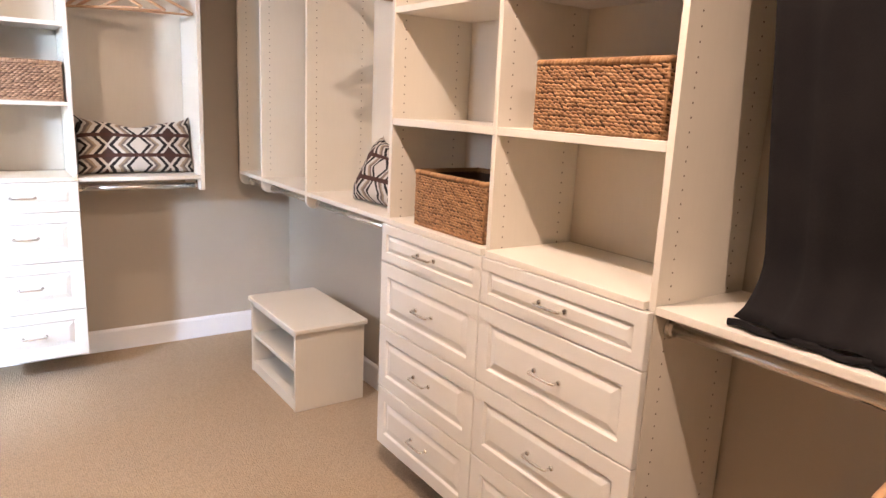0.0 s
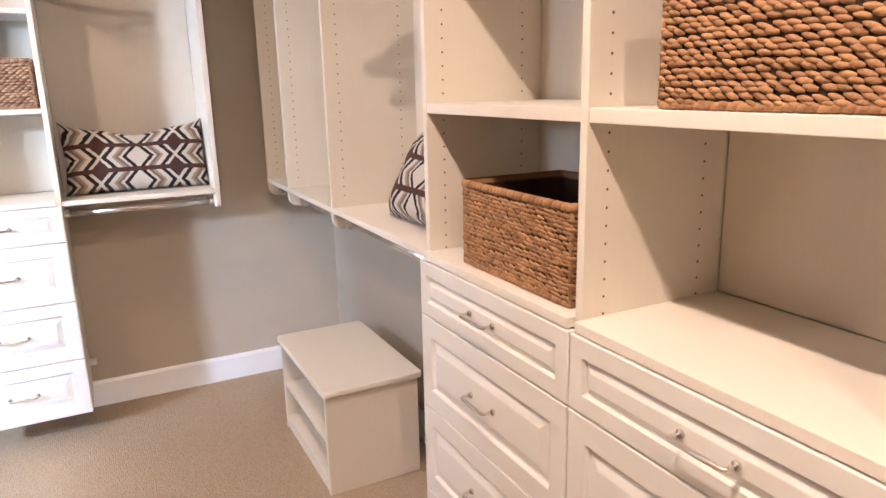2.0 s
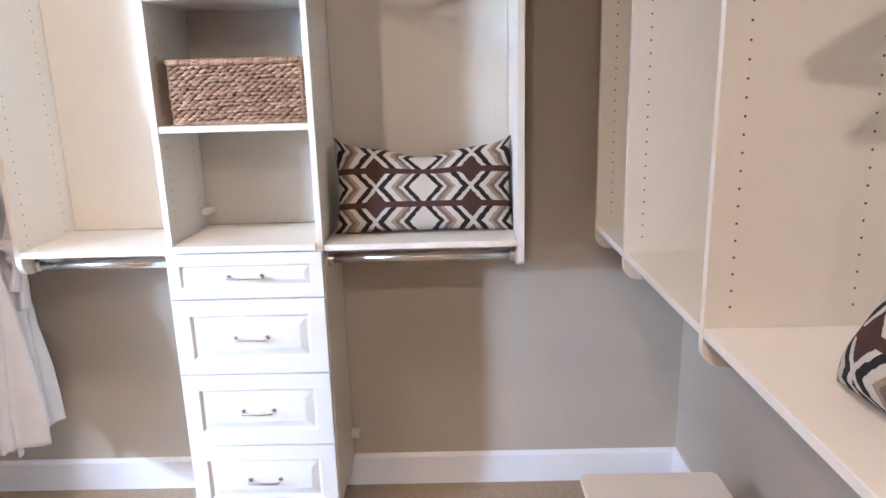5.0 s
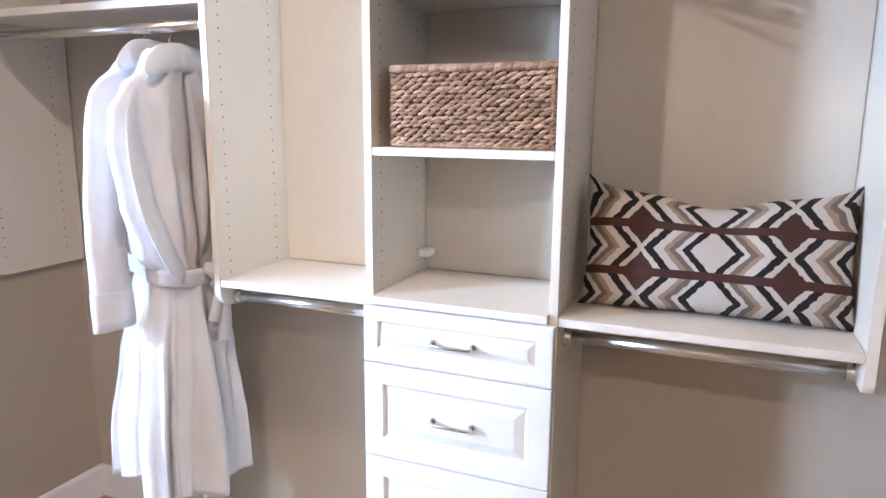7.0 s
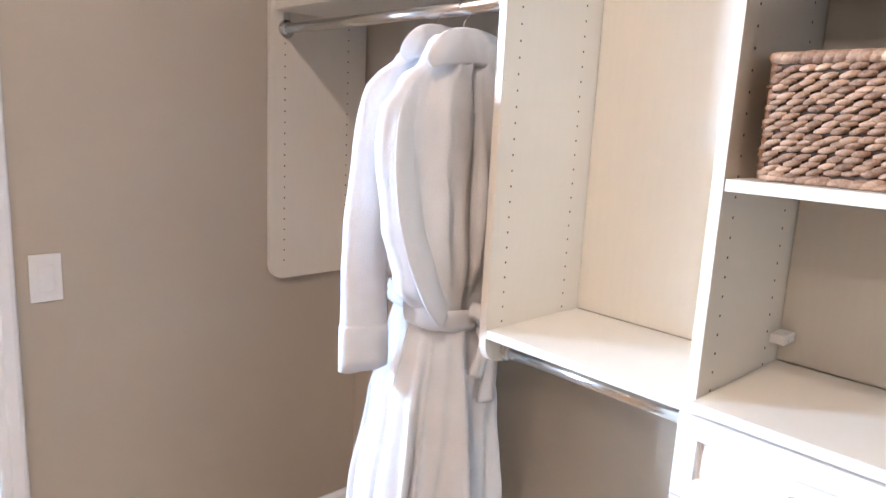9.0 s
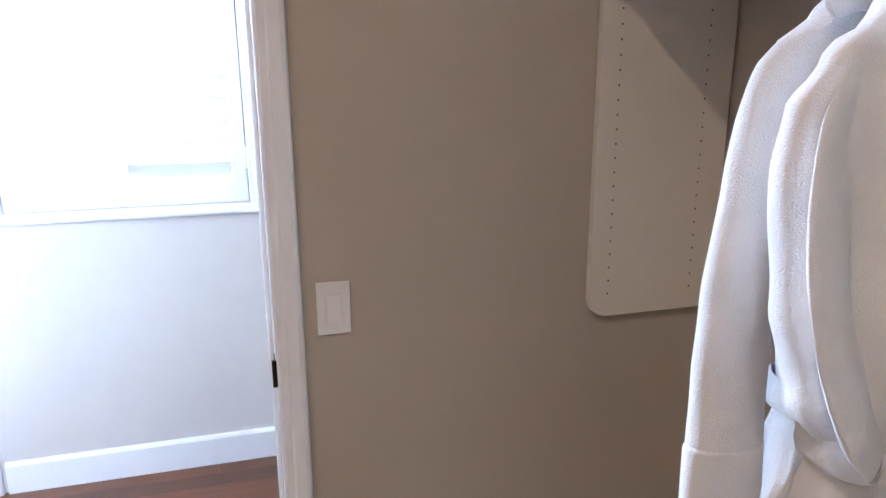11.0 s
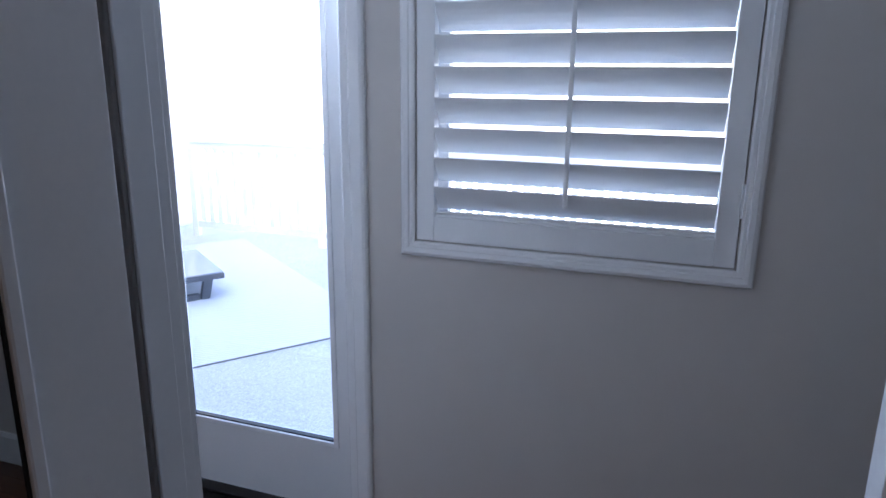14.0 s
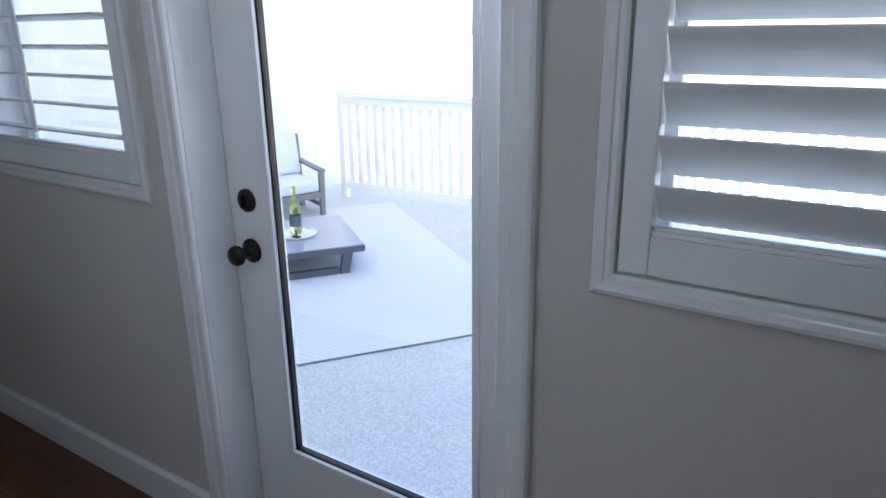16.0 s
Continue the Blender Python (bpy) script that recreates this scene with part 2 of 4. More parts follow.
# ---- mesh helpers ----
def mesh_object(name, bm, material):
    me = bpy.data.meshes.new(name)
    bmesh.ops.recalc_face_normals(bm, faces=bm.faces[:])
    bm.to_mesh(me)
    bm.free()
    for m in material if isinstance(material, (list, tuple)) else (material,):
        me.materials.append(m)
    return new(name, me)


def part(name, bm, material, parent=None, label="", smooth=False):
    """One mesh object from a bmesh, under a thing or a part."""
    ob = mesh_object(name, bm, material)
    if smooth:
        for p in ob.data.polygons:
            p.use_smooth = True
    if parent is not None:
        ob.parent = parent
    return tagged(ob, label)


def thing(name, label, category, at=(0, 0, 0), group="", kind=""):
    """An empty at a thing's base that carries its parts."""
    ob = new(name)
    ob.location = at
    ob.empty_display_size = 0.05
    return tagged(ob, label, category, group, kind)


def structure(name, bm, material, label, category=""):
    return tagged(part(name, bm, material), label, category or name.split("_")[0], kind="structure")


def boxes(*dims, bevel=0.0, segments=2):
    """Boxes (x0, x1, y0, y1, z0, z1) in one bmesh, with rounded edges."""
    bm = bmesh.new()
    for x0, x1, y0, y1, z0, z1 in dims:
        v = [bm.verts.new(p) for p in ((x0, y0, z0), (x1, y0, z0), (x1, y1, z0), (x0, y1, z0), (x0, y0, z1), (x1, y0, z1), (x1, y1, z1), (x0, y1, z1))]
        for f in ((0, 3, 2, 1), (4, 5, 6, 7), (0, 1, 5, 4), (1, 2, 6, 5), (2, 3, 7, 6), (3, 0, 4, 7)):
            bm.faces.new([v[i] for i in f])
    if bevel:
        bmesh.ops.bevel(bm, geom=bm.edges[:], offset=bevel, segments=segments, affect="EDGES", profile=0.5)
    return bm


def bar(length_from, length_to, radius, sides=16, bm=None):
    """A round bar between two points."""
    bm = bm or bmesh.new()
    a, b = Vector(length_from), Vector(length_to)
    turn = (b - a).to_track_quat("Z", "Y").to_matrix().to_4x4()
    bmesh.ops.create_cone(bm, cap_ends=True, segments=sides, radius1=radius, radius2=radius, depth=(b - a).length, matrix=Matrix.Translation((a + b) / 2) @ turn)
    return bm


def rings(loops, closed_ends=True, bm=None, uv=None):
    """Skins a row of closed loops of points."""
    bm = bm or bmesh.new()
    made = [[bm.verts.new(p) for p in loop] for loop in loops]
    k = len(made[0])
    for a, b in zip(made, made[1:]):
        for i in range(k):
            bm.faces.new((a[i], a[(i + 1) % k], b[(i + 1) % k], b[i]))
    if closed_ends:
        bm.faces.new(made[0][::-1]), bm.faces.new(made[-1])
    return bm


def tube(points, radius, sides=8, bm=None, flat=1.0):
    """A tube along points; radius may be a function of 0..1."""
    pts = [Vector(p) for p in points]
    loops = []
    side = None
    for i, p in enumerate(pts):
        d = (pts[min(i + 1, len(pts) - 1)] - pts[max(i - 1, 0)]).normalized()
        ref = side if side is not None else (Vector((0, 0, 1)) if abs(d.z) < 0.9 else Vector((1, 0, 0))).cross(d)
        side = (ref - d * ref.dot(d)).normalized()
        up = d.cross(side)
        r = radius(i / (len(pts) - 1)) if callable(radius) else radius
        loops.append([p + side * math.cos(a) * r + up * math.sin(a) * r * flat for a in (2 * math.pi * j / sides for j in range(sides))])
    return rings(loops, True, bm)


def plate(outline, y0, y1, axis="y", bevel=0.0):
    """A flat board from an outline of (a, b) points, extruded along an axis."""
    bm = bmesh.new()
    put = {"y": lambda a, b, d: (a, d, b), "x": lambda a, b, d: (d, a, b), "z": lambda a, b, d: (a, b, d)}[axis]
    lo, hi = [bm.verts.new(put(a, b, y0)) for a, b in outline], [bm.verts.new(put(a, b, y1)) for a, b in outline]
    k = len(outline)
    bm.faces.new(lo), bm.faces.new(hi[::-1])
    for i in range(k):
        bm.faces.new((lo[i], hi[i], hi[(i + 1) % k], lo[(i + 1) % k]))
    if bevel:
        bmesh.ops.bevel(bm, geom=bm.edges[:], offset=bevel, segments=2, affect="EDGES", profile=0.5)
    return bm


def arc(cx, cy, r, a0, a1, k=6):
    return [(cx + r * math.cos(radians(a0 + (a1 - a0) * i / k)), cy + r * math.sin(radians(a0 + (a1 - a0) * i / k))) for i in range(k + 1)]


# ---- the shell ----
CEIL = 2.6
WX, EX, NY, SY = -1.50, 1.53, 4.05, -1.0  # closet walls, inner faces
HX, HN, HS = -2.685, 4.3, -1.3  # outer wall of the hall, its ends
DY0, DY1, DTOP = 2.269, 2.984, 2.04  # closet doorway
WT = 0.115

structure("floor_closet", boxes((WX, EX + 0.1, SY - 0.1, NY + 0.1, -0.05, 0.0)), M_CARPET, "taupe loop-pile carpet over the whole closet floor", "carpet")
structure("wall_north", boxes((WX - WT, EX + 0.1, NY, NY + 0.1, -0.05, CEIL)), M_WALL, "greige painted wall behind the white closet units", "wall")
structure("wall_east", boxes((EX, EX + 0.1, SY - 0.1, NY, -0.05, CEIL)), M_WALL, "greige painted wall behind the cream closet units", "wall")
structure("wall_south", boxes((WX - WT, EX, SY - 0.1, SY, -0.05, CEIL)), M_WALL, "plain greige painted wall closing the closet", "wall")


def pierced_wall(name, x0, x1, y0, y1, z1, holes, material, label):
    """A wall in the plane of x with rectangular openings (y0, y1, z0, z1), in order of y."""
    cells, y = [], y0
    for a, b, lo, hi in holes:
        cells.append((x0, x1, y, a, -0.05, z1))
        if lo > 0:
            cells.append((x0, x1, a, b, -0.05, lo))
        cells.append((x0, x1, a, b, hi, z1))
        y = b
    cells.append((x0, x1, y, y1, -0.05, z1))
    bm = boxes(*cells)
    bmesh.ops.remove_doubles(bm, verts=bm.verts[:], dist=0.0005)
    return structure(name, bm, material, label, "wall")


pierced_wall("wall_west", WX - WT / 2, WX, SY, NY, CEIL, [(DY0 - 0.015, DY1 + 0.015, 0, DTOP + 0.015)], M_WALL, "greige painted wall with the doorway out of the closet")
pierced_wall("wall_hall_east", WX - WT, WX - WT / 2 - 0.001, HS, HN, CEIL, [(DY0 - 0.015, DY1 + 0.015, 0, DTOP + 0.015)], M_HALLW, "grey painted hall wall with the closet doorway")
W1, W2, GD = (2.139, 2.945), (0.06, 0.860), (1.035, 1.935)
WZ0, WZ1 = 1.050, 2.06
pierced_wall("wall_outer", HX - 0.17, HX, HS, HN, CEIL, [(*W2, WZ0, WZ1), (GD[0], GD[1], 0, 2.06), (*W1, WZ0, WZ1)], M_HALLW, "grey painted outer wall with a glazed door between two windows")
structure("wall_hall_north", boxes((HX - 0.17, WX - WT, HN, HN + 0.1, -0.05, CEIL)), M_HALLW, "plain grey wall closing the hall", "wall")
structure("wall_hall_south", boxes((HX - 0.17, WX - WT, HS - 0.1, HS, -0.05, CEIL)), M_HALLW, "plain grey wall closing the hall", "wall")


def opening_light(x, y, z, aim, wide, high, watts):
    """Stands in a real opening for the sky's light."""
    lamp = bpy.data.lights.new("sky_opening", "AREA")
    lamp.shape, lamp.size, lamp.size_y, lamp.energy, lamp.color = "RECTANGLE", wide, high, watts, DAY
    new("sky_opening", lamp).matrix_world = look((x, y, z), aim)


opening_light(HX - 0.10, 1.52, 1.915, (-1.5, 2.1, 1.55), 0.58, 0.085, DOORLIGHT)
opening_light(HX + 0.016, 2.54, 1.93, (-1.5, 2.54, 1.50), 0.62, 0.10, WINDOWLIGHT)
structure("ceiling", boxes((HX - 0.17, EX + 0.1, HS - 0.1, HN + 0.1, CEIL, CEIL + 0.12)), M_CEIL, "flat white painted ceiling", "ceiling")
structure("subfloor_hall", boxes((HX - 0.17, WX - 0.001, HS - 0.1, HN + 0.1, -0.05, -0.016)), M_BLACK, "dark bed under the hall planks", "floor")


def molding(name, runs, height, depth, label, z0=0.0):
    """Baseboards along straight runs ((x0, y0), (x1, y1), (nx, ny)), with an eased top."""
    for (xa, ya), (xb, yb), (nx, ny) in runs:
        prof = [(0, 0), (depth, 0), (depth, height - 0.014), (depth - 0.004, height - 0.006), (depth - 0.009, height), (0, height)]
        bm = rings([[(x + nx * d, y + ny * d, z0 + h) for d, h in prof] for x, y in ((xa, ya), (xb, yb))])
        structure(name, bm, M_TRIM, label, "baseboard")


molding("baseboard", [((WX, NY), (EX, NY), (0, -1)), ((EX, NY), (EX, SY), (-1, 0)), ((WX, DY1 + 0.062), (WX, NY), (1, 0)), ((WX, SY), (WX, DY0 - 0.062), (1, 0)), ((WX, SY), (EX, SY), (0, 1))], 0.125, 0.014, "white painted baseboard along the closet carpet")
molding("baseboard", [((HX, HS), (HX, 0.972), (1, 0)), ((HX, 2.01), (HX, HN), (1, 0)), ((WX - WT, HS), (WX - WT, DY0 - 0.066), (-1, 0)), ((WX - WT, DY1 + 0.066), (WX - WT, HN), (-1, 0))], 0.125, 0.015, "white painted baseboard above the hall planks")


def casing(name, x, nx, y0, y1, z0, z1, width, label, four=False, parent=None):
    """Moulded casing round an opening in a wall of constant x, facing nx; mitred corners."""
    prof = [(0.0, 0.0), (0.0, 0.011), (0.006, 0.015), (width * 0.35, 0.015), (width * 0.42, 0.019), (width - 0.012, 0.021), (width - 0.004, 0.018), (width, 0.012), (width, 0.0)]
    bm = bmesh.new()
    if four:
        path = [(y0, z0, -1, -1), (y1, z0, 1, -1), (y1, z1, 1, 1), (y0, z1, -1, 1), (y0, z0, -1, -1)]
    else:
        path = [(y0, z0, -1, 0), (y0, z1, -1, 1), (y1, z1, 1, 1), (y1, z0, 1, 0)]
    loops = [[(x + nx * d, py + sy * w, pz + sz * w) for w, d in prof] for py, pz, sy, sz in path]
    rings(loops, not four, bm)
    bmesh.ops.remove_doubles(bm, verts=bm.verts[:], dist=0.0003)
    ob = part(name, bm, M_TRIM, parent)
    return ob if parent is not None else tagged(ob, label, "trim", kind="structure")


casing("trim", WX, 1, DY0 - 0.003, DY1 + 0.003, 0.0, DTOP + 0.003, 0.06, "white door casing on the closet side of the doorway")
casing("trim", WX - WT, -1, DY0 - 0.003, DY1 + 0.003, 0.0, DTOP + 0.003, 0.062, "white door casing on the hall side of the doorway")
# jamb lining with its stop
structure("door_frame", boxes((WX - WT, WX, DY0 - 0.014, DY0, 0, DTOP), (WX - WT, WX, DY1, DY1 + 0.014, 0, DTOP), (WX - WT, WX, DY0, DY1, DTOP, DTOP + 0.014),
                              (WX - 0.085, WX - 0.045, DY0, DY0 + 0.011, 0, DTOP - 0.011), (WX - 0.085, WX - 0.045, DY1 - 0.011, DY1, 0, DTOP - 0.011),
                              (WX - 0.085, WX - 0.045, DY0, DY1, DTOP - 0.011, DTOP), bevel=0.0015), M_TRIM, "white painted jamb lining of the closet doorway", "door frame")

_t = thing("strike_plate", "dark bronze strike plate let into the white door jamb", "strike plate", (WX - 0.03, DY1, 0.875))
part("plate", boxes((-0.014, 0.014, -0.0025, 0.0, -0.029, 0.029), bevel=0.001), M_BLACK, _t)
part("lip", boxes((0.026, 0.0335, -0.0075, 0.0025, -0.031, 0.031), bevel=0.0012), M_BLACK, _t)
# Dark box on the plate paints the shade of the latch hole.
part("latch_hole_shade", boxes((-0.007, 0.007, -0.0035, -0.0026, -0.012, 0.012)), M_SHADE, _t)

# Not a fitted weatherstrip: an added grey strip paints the crevice's shade.
structure("weatherstrip", boxes((WX - 0.0445, WX - 0.0372, DY0 + 0.0005, DY0 + 0.009, 0.001, DTOP - 0.0015), (WX - 0.0445, WX - 0.0372, DY0 + 0.009, DY1 - 0.0005, DTOP - 0.009, DTOP - 0.0015), bevel=0.002), M_CREVICE, "grey strip added for the crevice shade along the closet door stop", "weatherstrip")

# the mirrored door stands open at a right angle
_d = thing("closet_door", "white closet door with a full mirror, standing open", "door", (WX + 0.006, DY0 + 0.012, 0.012))
DW, DH = 0.69, 2.02
part("slab", boxes((0, DW, 0.0, 0.035, 0.0, DH), bevel=0.002), M_TRIM, _d)
_f0, _f1, _g0, _g1 = 0.115, DW - 0.115, 0.17, DH - 0.11
part("moulding", boxes((_f0, _f0 + 0.016, 0.0352, 0.043, _g0, _g1), (_f1 - 0.016, _f1, 0.0352, 0.043, _g0, _g1), (_f0 + 0.016, _f1 - 0.016, 0.0352, 0.043, _g0, _g0 + 0.016), (_f0 + 0.016, _f1 - 0.016, 0.0352, 0.043, _g1 - 0.016, _g1), bevel=0.003), M_TRIM, _d)
_f0, _f1, _g0, _g1 = _f0 + 0.0165, _f1 - 0.0165, _g0 + 0.0165, _g1 - 0.0165
part("frame", boxes((_f0, _f0 + 0.004, 0.0352, 0.0405, _g0, _g1), (_f1 - 0.004, _f1, 0.0352, 0.0405, _g0, _g1), (_f0 + 0.004, _f1 - 0.004, 0.0352, 0.0405, _g0, _g0 + 0.004), (_f0 + 0.004, _f1 - 0.004, 0.0352, 0.0405, _g1 - 0.004, _g1), bevel=0.0008), M_BLACK, _d, "thin dark brown line round the mirror")
part("mirror", boxes((_f0 + 0.0045, _f1 - 0.0045, 0.0352, 0.0395, _g0 + 0.0045, _g1 - 0.0045)), M_MIRROR, _d, "clear mirror glass")
for _z in (0.2, 1.8):
    part("hinge", bar((0.002, -0.0055, _z - 0.04), (0.002, -0.0055, _z + 0.04), 0.005, 10), M_BLACK, _d, "dark bronze hinge")
part("knob", tube([(DW - 0.065, 0.035, 0.92), (DW - 0.065, 0.06, 0.92), (DW - 0.065, 0.075, 0.92), (DW - 0.065, 0.095, 0.92)], lambda f: (0.014, 0.011, 0.026, 0.016)[round(f * 3)], 14), M_BLACK, _d, "dark bronze knob", True)

_s = thing("light_switch", "white rocker light switch in a screwless plate", "light switch", (WX, 3.113, 1.012))
part("plate", boxes((0, 0.006, -0.036, 0.036, -0.059, 0.059), bevel=0.002), M_SWITCH, _s)
part("rocker", boxes((0.006, 0.010, -0.0165, 0.0165, -0.033, 0.033), bevel=0.0015), M_SWITCH, _s)
for _z in (-0.048, 0.048):
    part("screw", bar((0.005, 0, _z), (0.0072, 0, _z), 0.003, 10), M_SWITCH, _s)


# ---- ceiling lamps of the closet ----
def downlight(x, y, watts):
    t = thing("downlight", "recessed white ceiling downlight, switched on", "ceiling light", (x, y, CEIL - 0.004), "closet downlights")
    loops = [[(r * math.cos(a), r * math.sin(a), z) for a in (2 * math.pi * i / 28 for i in range(28))] for r, z in ((0.062, 0.0), (0.082, -0.002), (0.09, 0.004), (0.062, 0.0035))]
    part("trim_ring", rings(loops, False), M_CANIN, t, smooth=True)
    part("lens", bar((0, 0, 0.0), (0, 0, 0.003), 0.058, 28), M_LENS, t, "warm glowing lens")
    lamp = bpy.data.lights.new("downlight_beam", "AREA")
    lamp.shape, lamp.size, lamp.energy, lamp.color = "DISK", 0.05, watts, LAMP
    lamp.spread = radians(SPREAD)
    lo = new("downlight_beam", lamp)
    lo.matrix_world = look((x, y, CEIL - 0.012), (x, y, 0))


for _x, _y, _w in LAMPS:
    downlight(_x, _y, _w)


# ---- closet units; built facing -y, front edges at y = 0, the wall at y = DEEP ----
DEEP = 0.328
BACK = DEEP - 0.004
NORTH, EAST = pose(0, 3.72, 0), pose(1.18, 0, 0, 0, 0, -90)


def unit(name, label, category, base, group=""):
    t = thing(name, label, category, (0, 0, 0), group)
    t.matrix_world = base
    return t


def side_panel(parent, x0, x1, z0, z1, faces=(), lobe=0.0, name="side_panel", lo=None, hi=None, front=0.0):
    """An upright board; faces: the x of each drilled side; lobe: radius of its rounded lower front corner."""
    if lobe:
        out = arc(front + lobe, z0 + lobe, lobe, 180, 270) + [(BACK, z0), (BACK, z1), (front, z1)]
    else:
        out = [(front, z0), (BACK, z0), (BACK, z1), (front, z1)]
    ob = part(name, plate(out, x0, x1, "x", 0.0012), M_LAM, parent)
    for x in faces:
        s = 1 if x > (x0 + x1) / 2 else -1
        bm = bmesh.new()
        k = math.ceil(((lo or z0) + 0.03) / 0.032)
        while k * 0.032 < (hi or z1) - 0.02:
            for y in (front + 0.047, BACK - 0.068):
                # Dark discs lie on the board for the shade inside the holes.
                bmesh.ops.create_cone(bm, cap_ends=True, segments=8, radius1=0.0027, radius2=0.0021, depth=0.0006, matrix=Matrix.Translation((x + s * 0.0002, y, k * 0.032)) @ Matrix.Rotation(radians(90 * s), 4, "Y"))
            k += 1
        tagged(part("hole_shade", bm, M_SHADE, ob, "rows of small dark discs for the shade in shelf-pin holes"), kind="stuff")
    return ob


def shelf(parent, x0, x1, z0, z1, y0=0.0, y1=None, name="shelf"):
    return part(name, boxes((x0, x1, y0, BACK - 0.0105 if y1 is None else y1, z0, z1), bevel=0.0015), M_EDGE, parent)


def handle(parent, x, y, z, wide=0.098):
    """An arched bar pull on two feet; stands out towards -y."""
    h = wide / 2
    pts = [(x - h, y, z), (x - h, y - 0.020, z), (x - h + 0.002, y - 0.0255, z), (x - h + 0.007, y - 0.028, z), (x, y - 0.029, z), (x + h - 0.007, y - 0.028, z), (x + h - 0.002, y - 0.0255, z), (x + h, y - 0.020, z), (x + h, y, z)]
    bm = tube(pts, 0.0042, 10)
    for s in (-h, h):
        bar((x + s, y + 0.0002, z), (x + s, y - 0.004, z), 0.0075, 12, bm)
    return part("handle", bm, M_CHROME, parent, "polished nickel bar pull", True)


def drawer(parent, x0, x1, z0, z1):
    """A raised-panel drawer front, 20 mm thick, proud of the unit."""
    y = -0.021
    steps = [(0.0, 0.019), (0.0, 0.003), (0.001, 0.001), (0.003, 0.0), (0.050, 0.0), (0.053, 0.0035), (0.055, 0.0080), (0.060, 0.0090), (0.083, 0.0015), (0.086, 0.0012)]
    if z1 - z0 < 0.19:
        steps = [(a if a < 0.01 else 0.036 + (a - 0.050) * 0.62, b) for a, b in steps]
    loops = [[(x0 + a, y + b, z0 + a), (x1 - a, y + b, z0 + a), (x1 - a, y + b, z1 - a), (x0 + a, y + b, z1 - a)] for a, b in steps]
    ob = part("drawer", rings(loops), M_FOIL, parent)
    handle(ob, (x0 + x1) / 2, y + 0.0015, (z0 + z1) / 2)
    return ob


def rod(parent, x0, x1, y, z, r=0.0145):
    ob = part("hanging_rod", bar((x0 + 0.004, y, z), (x1 - 0.004, y, z), r, 20), M_CHROME, parent, "polished nickel hanging rod", True)
    for x, s in ((x0, 1), (x1, -1)):
        bm = bar((x + s * 0.0003, y, z), (x + s * 0.004, y, z), r + 0.011, 18)
        bar((x + s * 0.004, y, z), (x + s * 0.018, y, z), r + 0.004, 18, bm)
        bm2 = boxes((min(x, x + s * 0.004), max(x, x + s * 0.004), y - 0.011, y + 0.011, z, z + r + 0.03), bevel=0.001)
        tmp = bpy.data.meshes.new("tmp")
        bm2.to_mesh(tmp)
        bm.from_mesh(tmp)
        bm2.free()
        bpy.data.meshes.remove(tmp)
        part("flange", bm, M_CHROME, ob, smooth=False)
    return ob


def cleat(parent, x, z):
    """A small white cover over the wall rail."""
    part("rail_cover", boxes((x, x + 0.028, BACK - 0.060, BACK - 0.011, z - 0.009, z + 0.009), bevel=0.002), M_SWITCH, parent, "small white wall-rail cover")


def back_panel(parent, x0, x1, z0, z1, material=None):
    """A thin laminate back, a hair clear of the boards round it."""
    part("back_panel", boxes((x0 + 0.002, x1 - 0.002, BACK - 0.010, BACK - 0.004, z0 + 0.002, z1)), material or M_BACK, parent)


TOP = 2.14
SEAMS = (0.125, 0.366, 0.612, 0.857, 1.001)

# north tower with drawers
_t = unit("closet_tower", "white closet tower with four drawers, hung on the wall", "closet cabinet", NORTH)
side_panel(_t, -0.147, -0.128, 0.125, TOP, (-0.128, -0.147), lo=0.98)
side_panel(_t, 0.305, 0.324, 0.125, TOP, (0.305, 0.324), lo=0.98)
for _a, _b in ((1.003, 1.022), (1.355, 1.374), (1.716, 1.735), (TOP - 0.02, TOP - 0.001)):
    shelf(_t, -0.127, 0.304, _a, _b, 0.002 if _a > 1.1 else -0.018)
part("bottom_panel", boxes((-0.127, 0.304, 0.0, BACK, 0.126, 0.144)), M_LAM, _t)
for _a, _b in zip(SEAMS, SEAMS[1:]):
    drawer(_t, -0.145, 0.322, _a + 0.0015, _b - 0.0015)
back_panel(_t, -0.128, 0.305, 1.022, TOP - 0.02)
cleat(_t, -0.126, 1.075), cleat(_t, 0.325, 0.235)

# north: shelf with pillow
_t = unit("closet_shelf", "white closet shelf between tower and end panel, rod beneath", "closet shelf", NORTH, "hanging sections")
shelf(_t, 0.325, 0.904, 0.996, 1.015)
side_panel(_t, 0.905, 0.925, 0.935, TOP, (), 0.02, "end_panel")
shelf(_t, 0.325, 0.904, TOP - 0.02, TOP - 0.001)
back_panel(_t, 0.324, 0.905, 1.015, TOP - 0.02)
rod(_t, 0.325, 0.904, 0.070, 0.955)
rod(_t, 0.325, 0.904, 0.070, 1.985)

# north: short shelf beside the robes
_t = unit("closet_shelf", "white closet shelf with a nickel rod beneath, empty", "closet shelf", NORTH, "hanging sections")
shelf(_t, -0.590, -0.148, 0.993, 1.012)
side_panel(_t, -0.610, -0.591, 0.935, TOP, (-0.591, -0.610), 0.045, "end_panel")
shelf(_t, -0.590, -0.148, TOP - 0.02, TOP - 0.001)
back_panel(_t, -0.591, -0.147, 1.012, TOP - 0.02, M_LAM)
rod(_t, -0.590, -0.148, 0.070, 0.953)

# north: long hanging bay against the west wall
_t = unit("closet_shelf", "white closet shelf high over the hanging robes", "closet shelf", NORTH, "hanging sections")
shelf(_t, -1.476, -0.611, 1.720, 1.741)
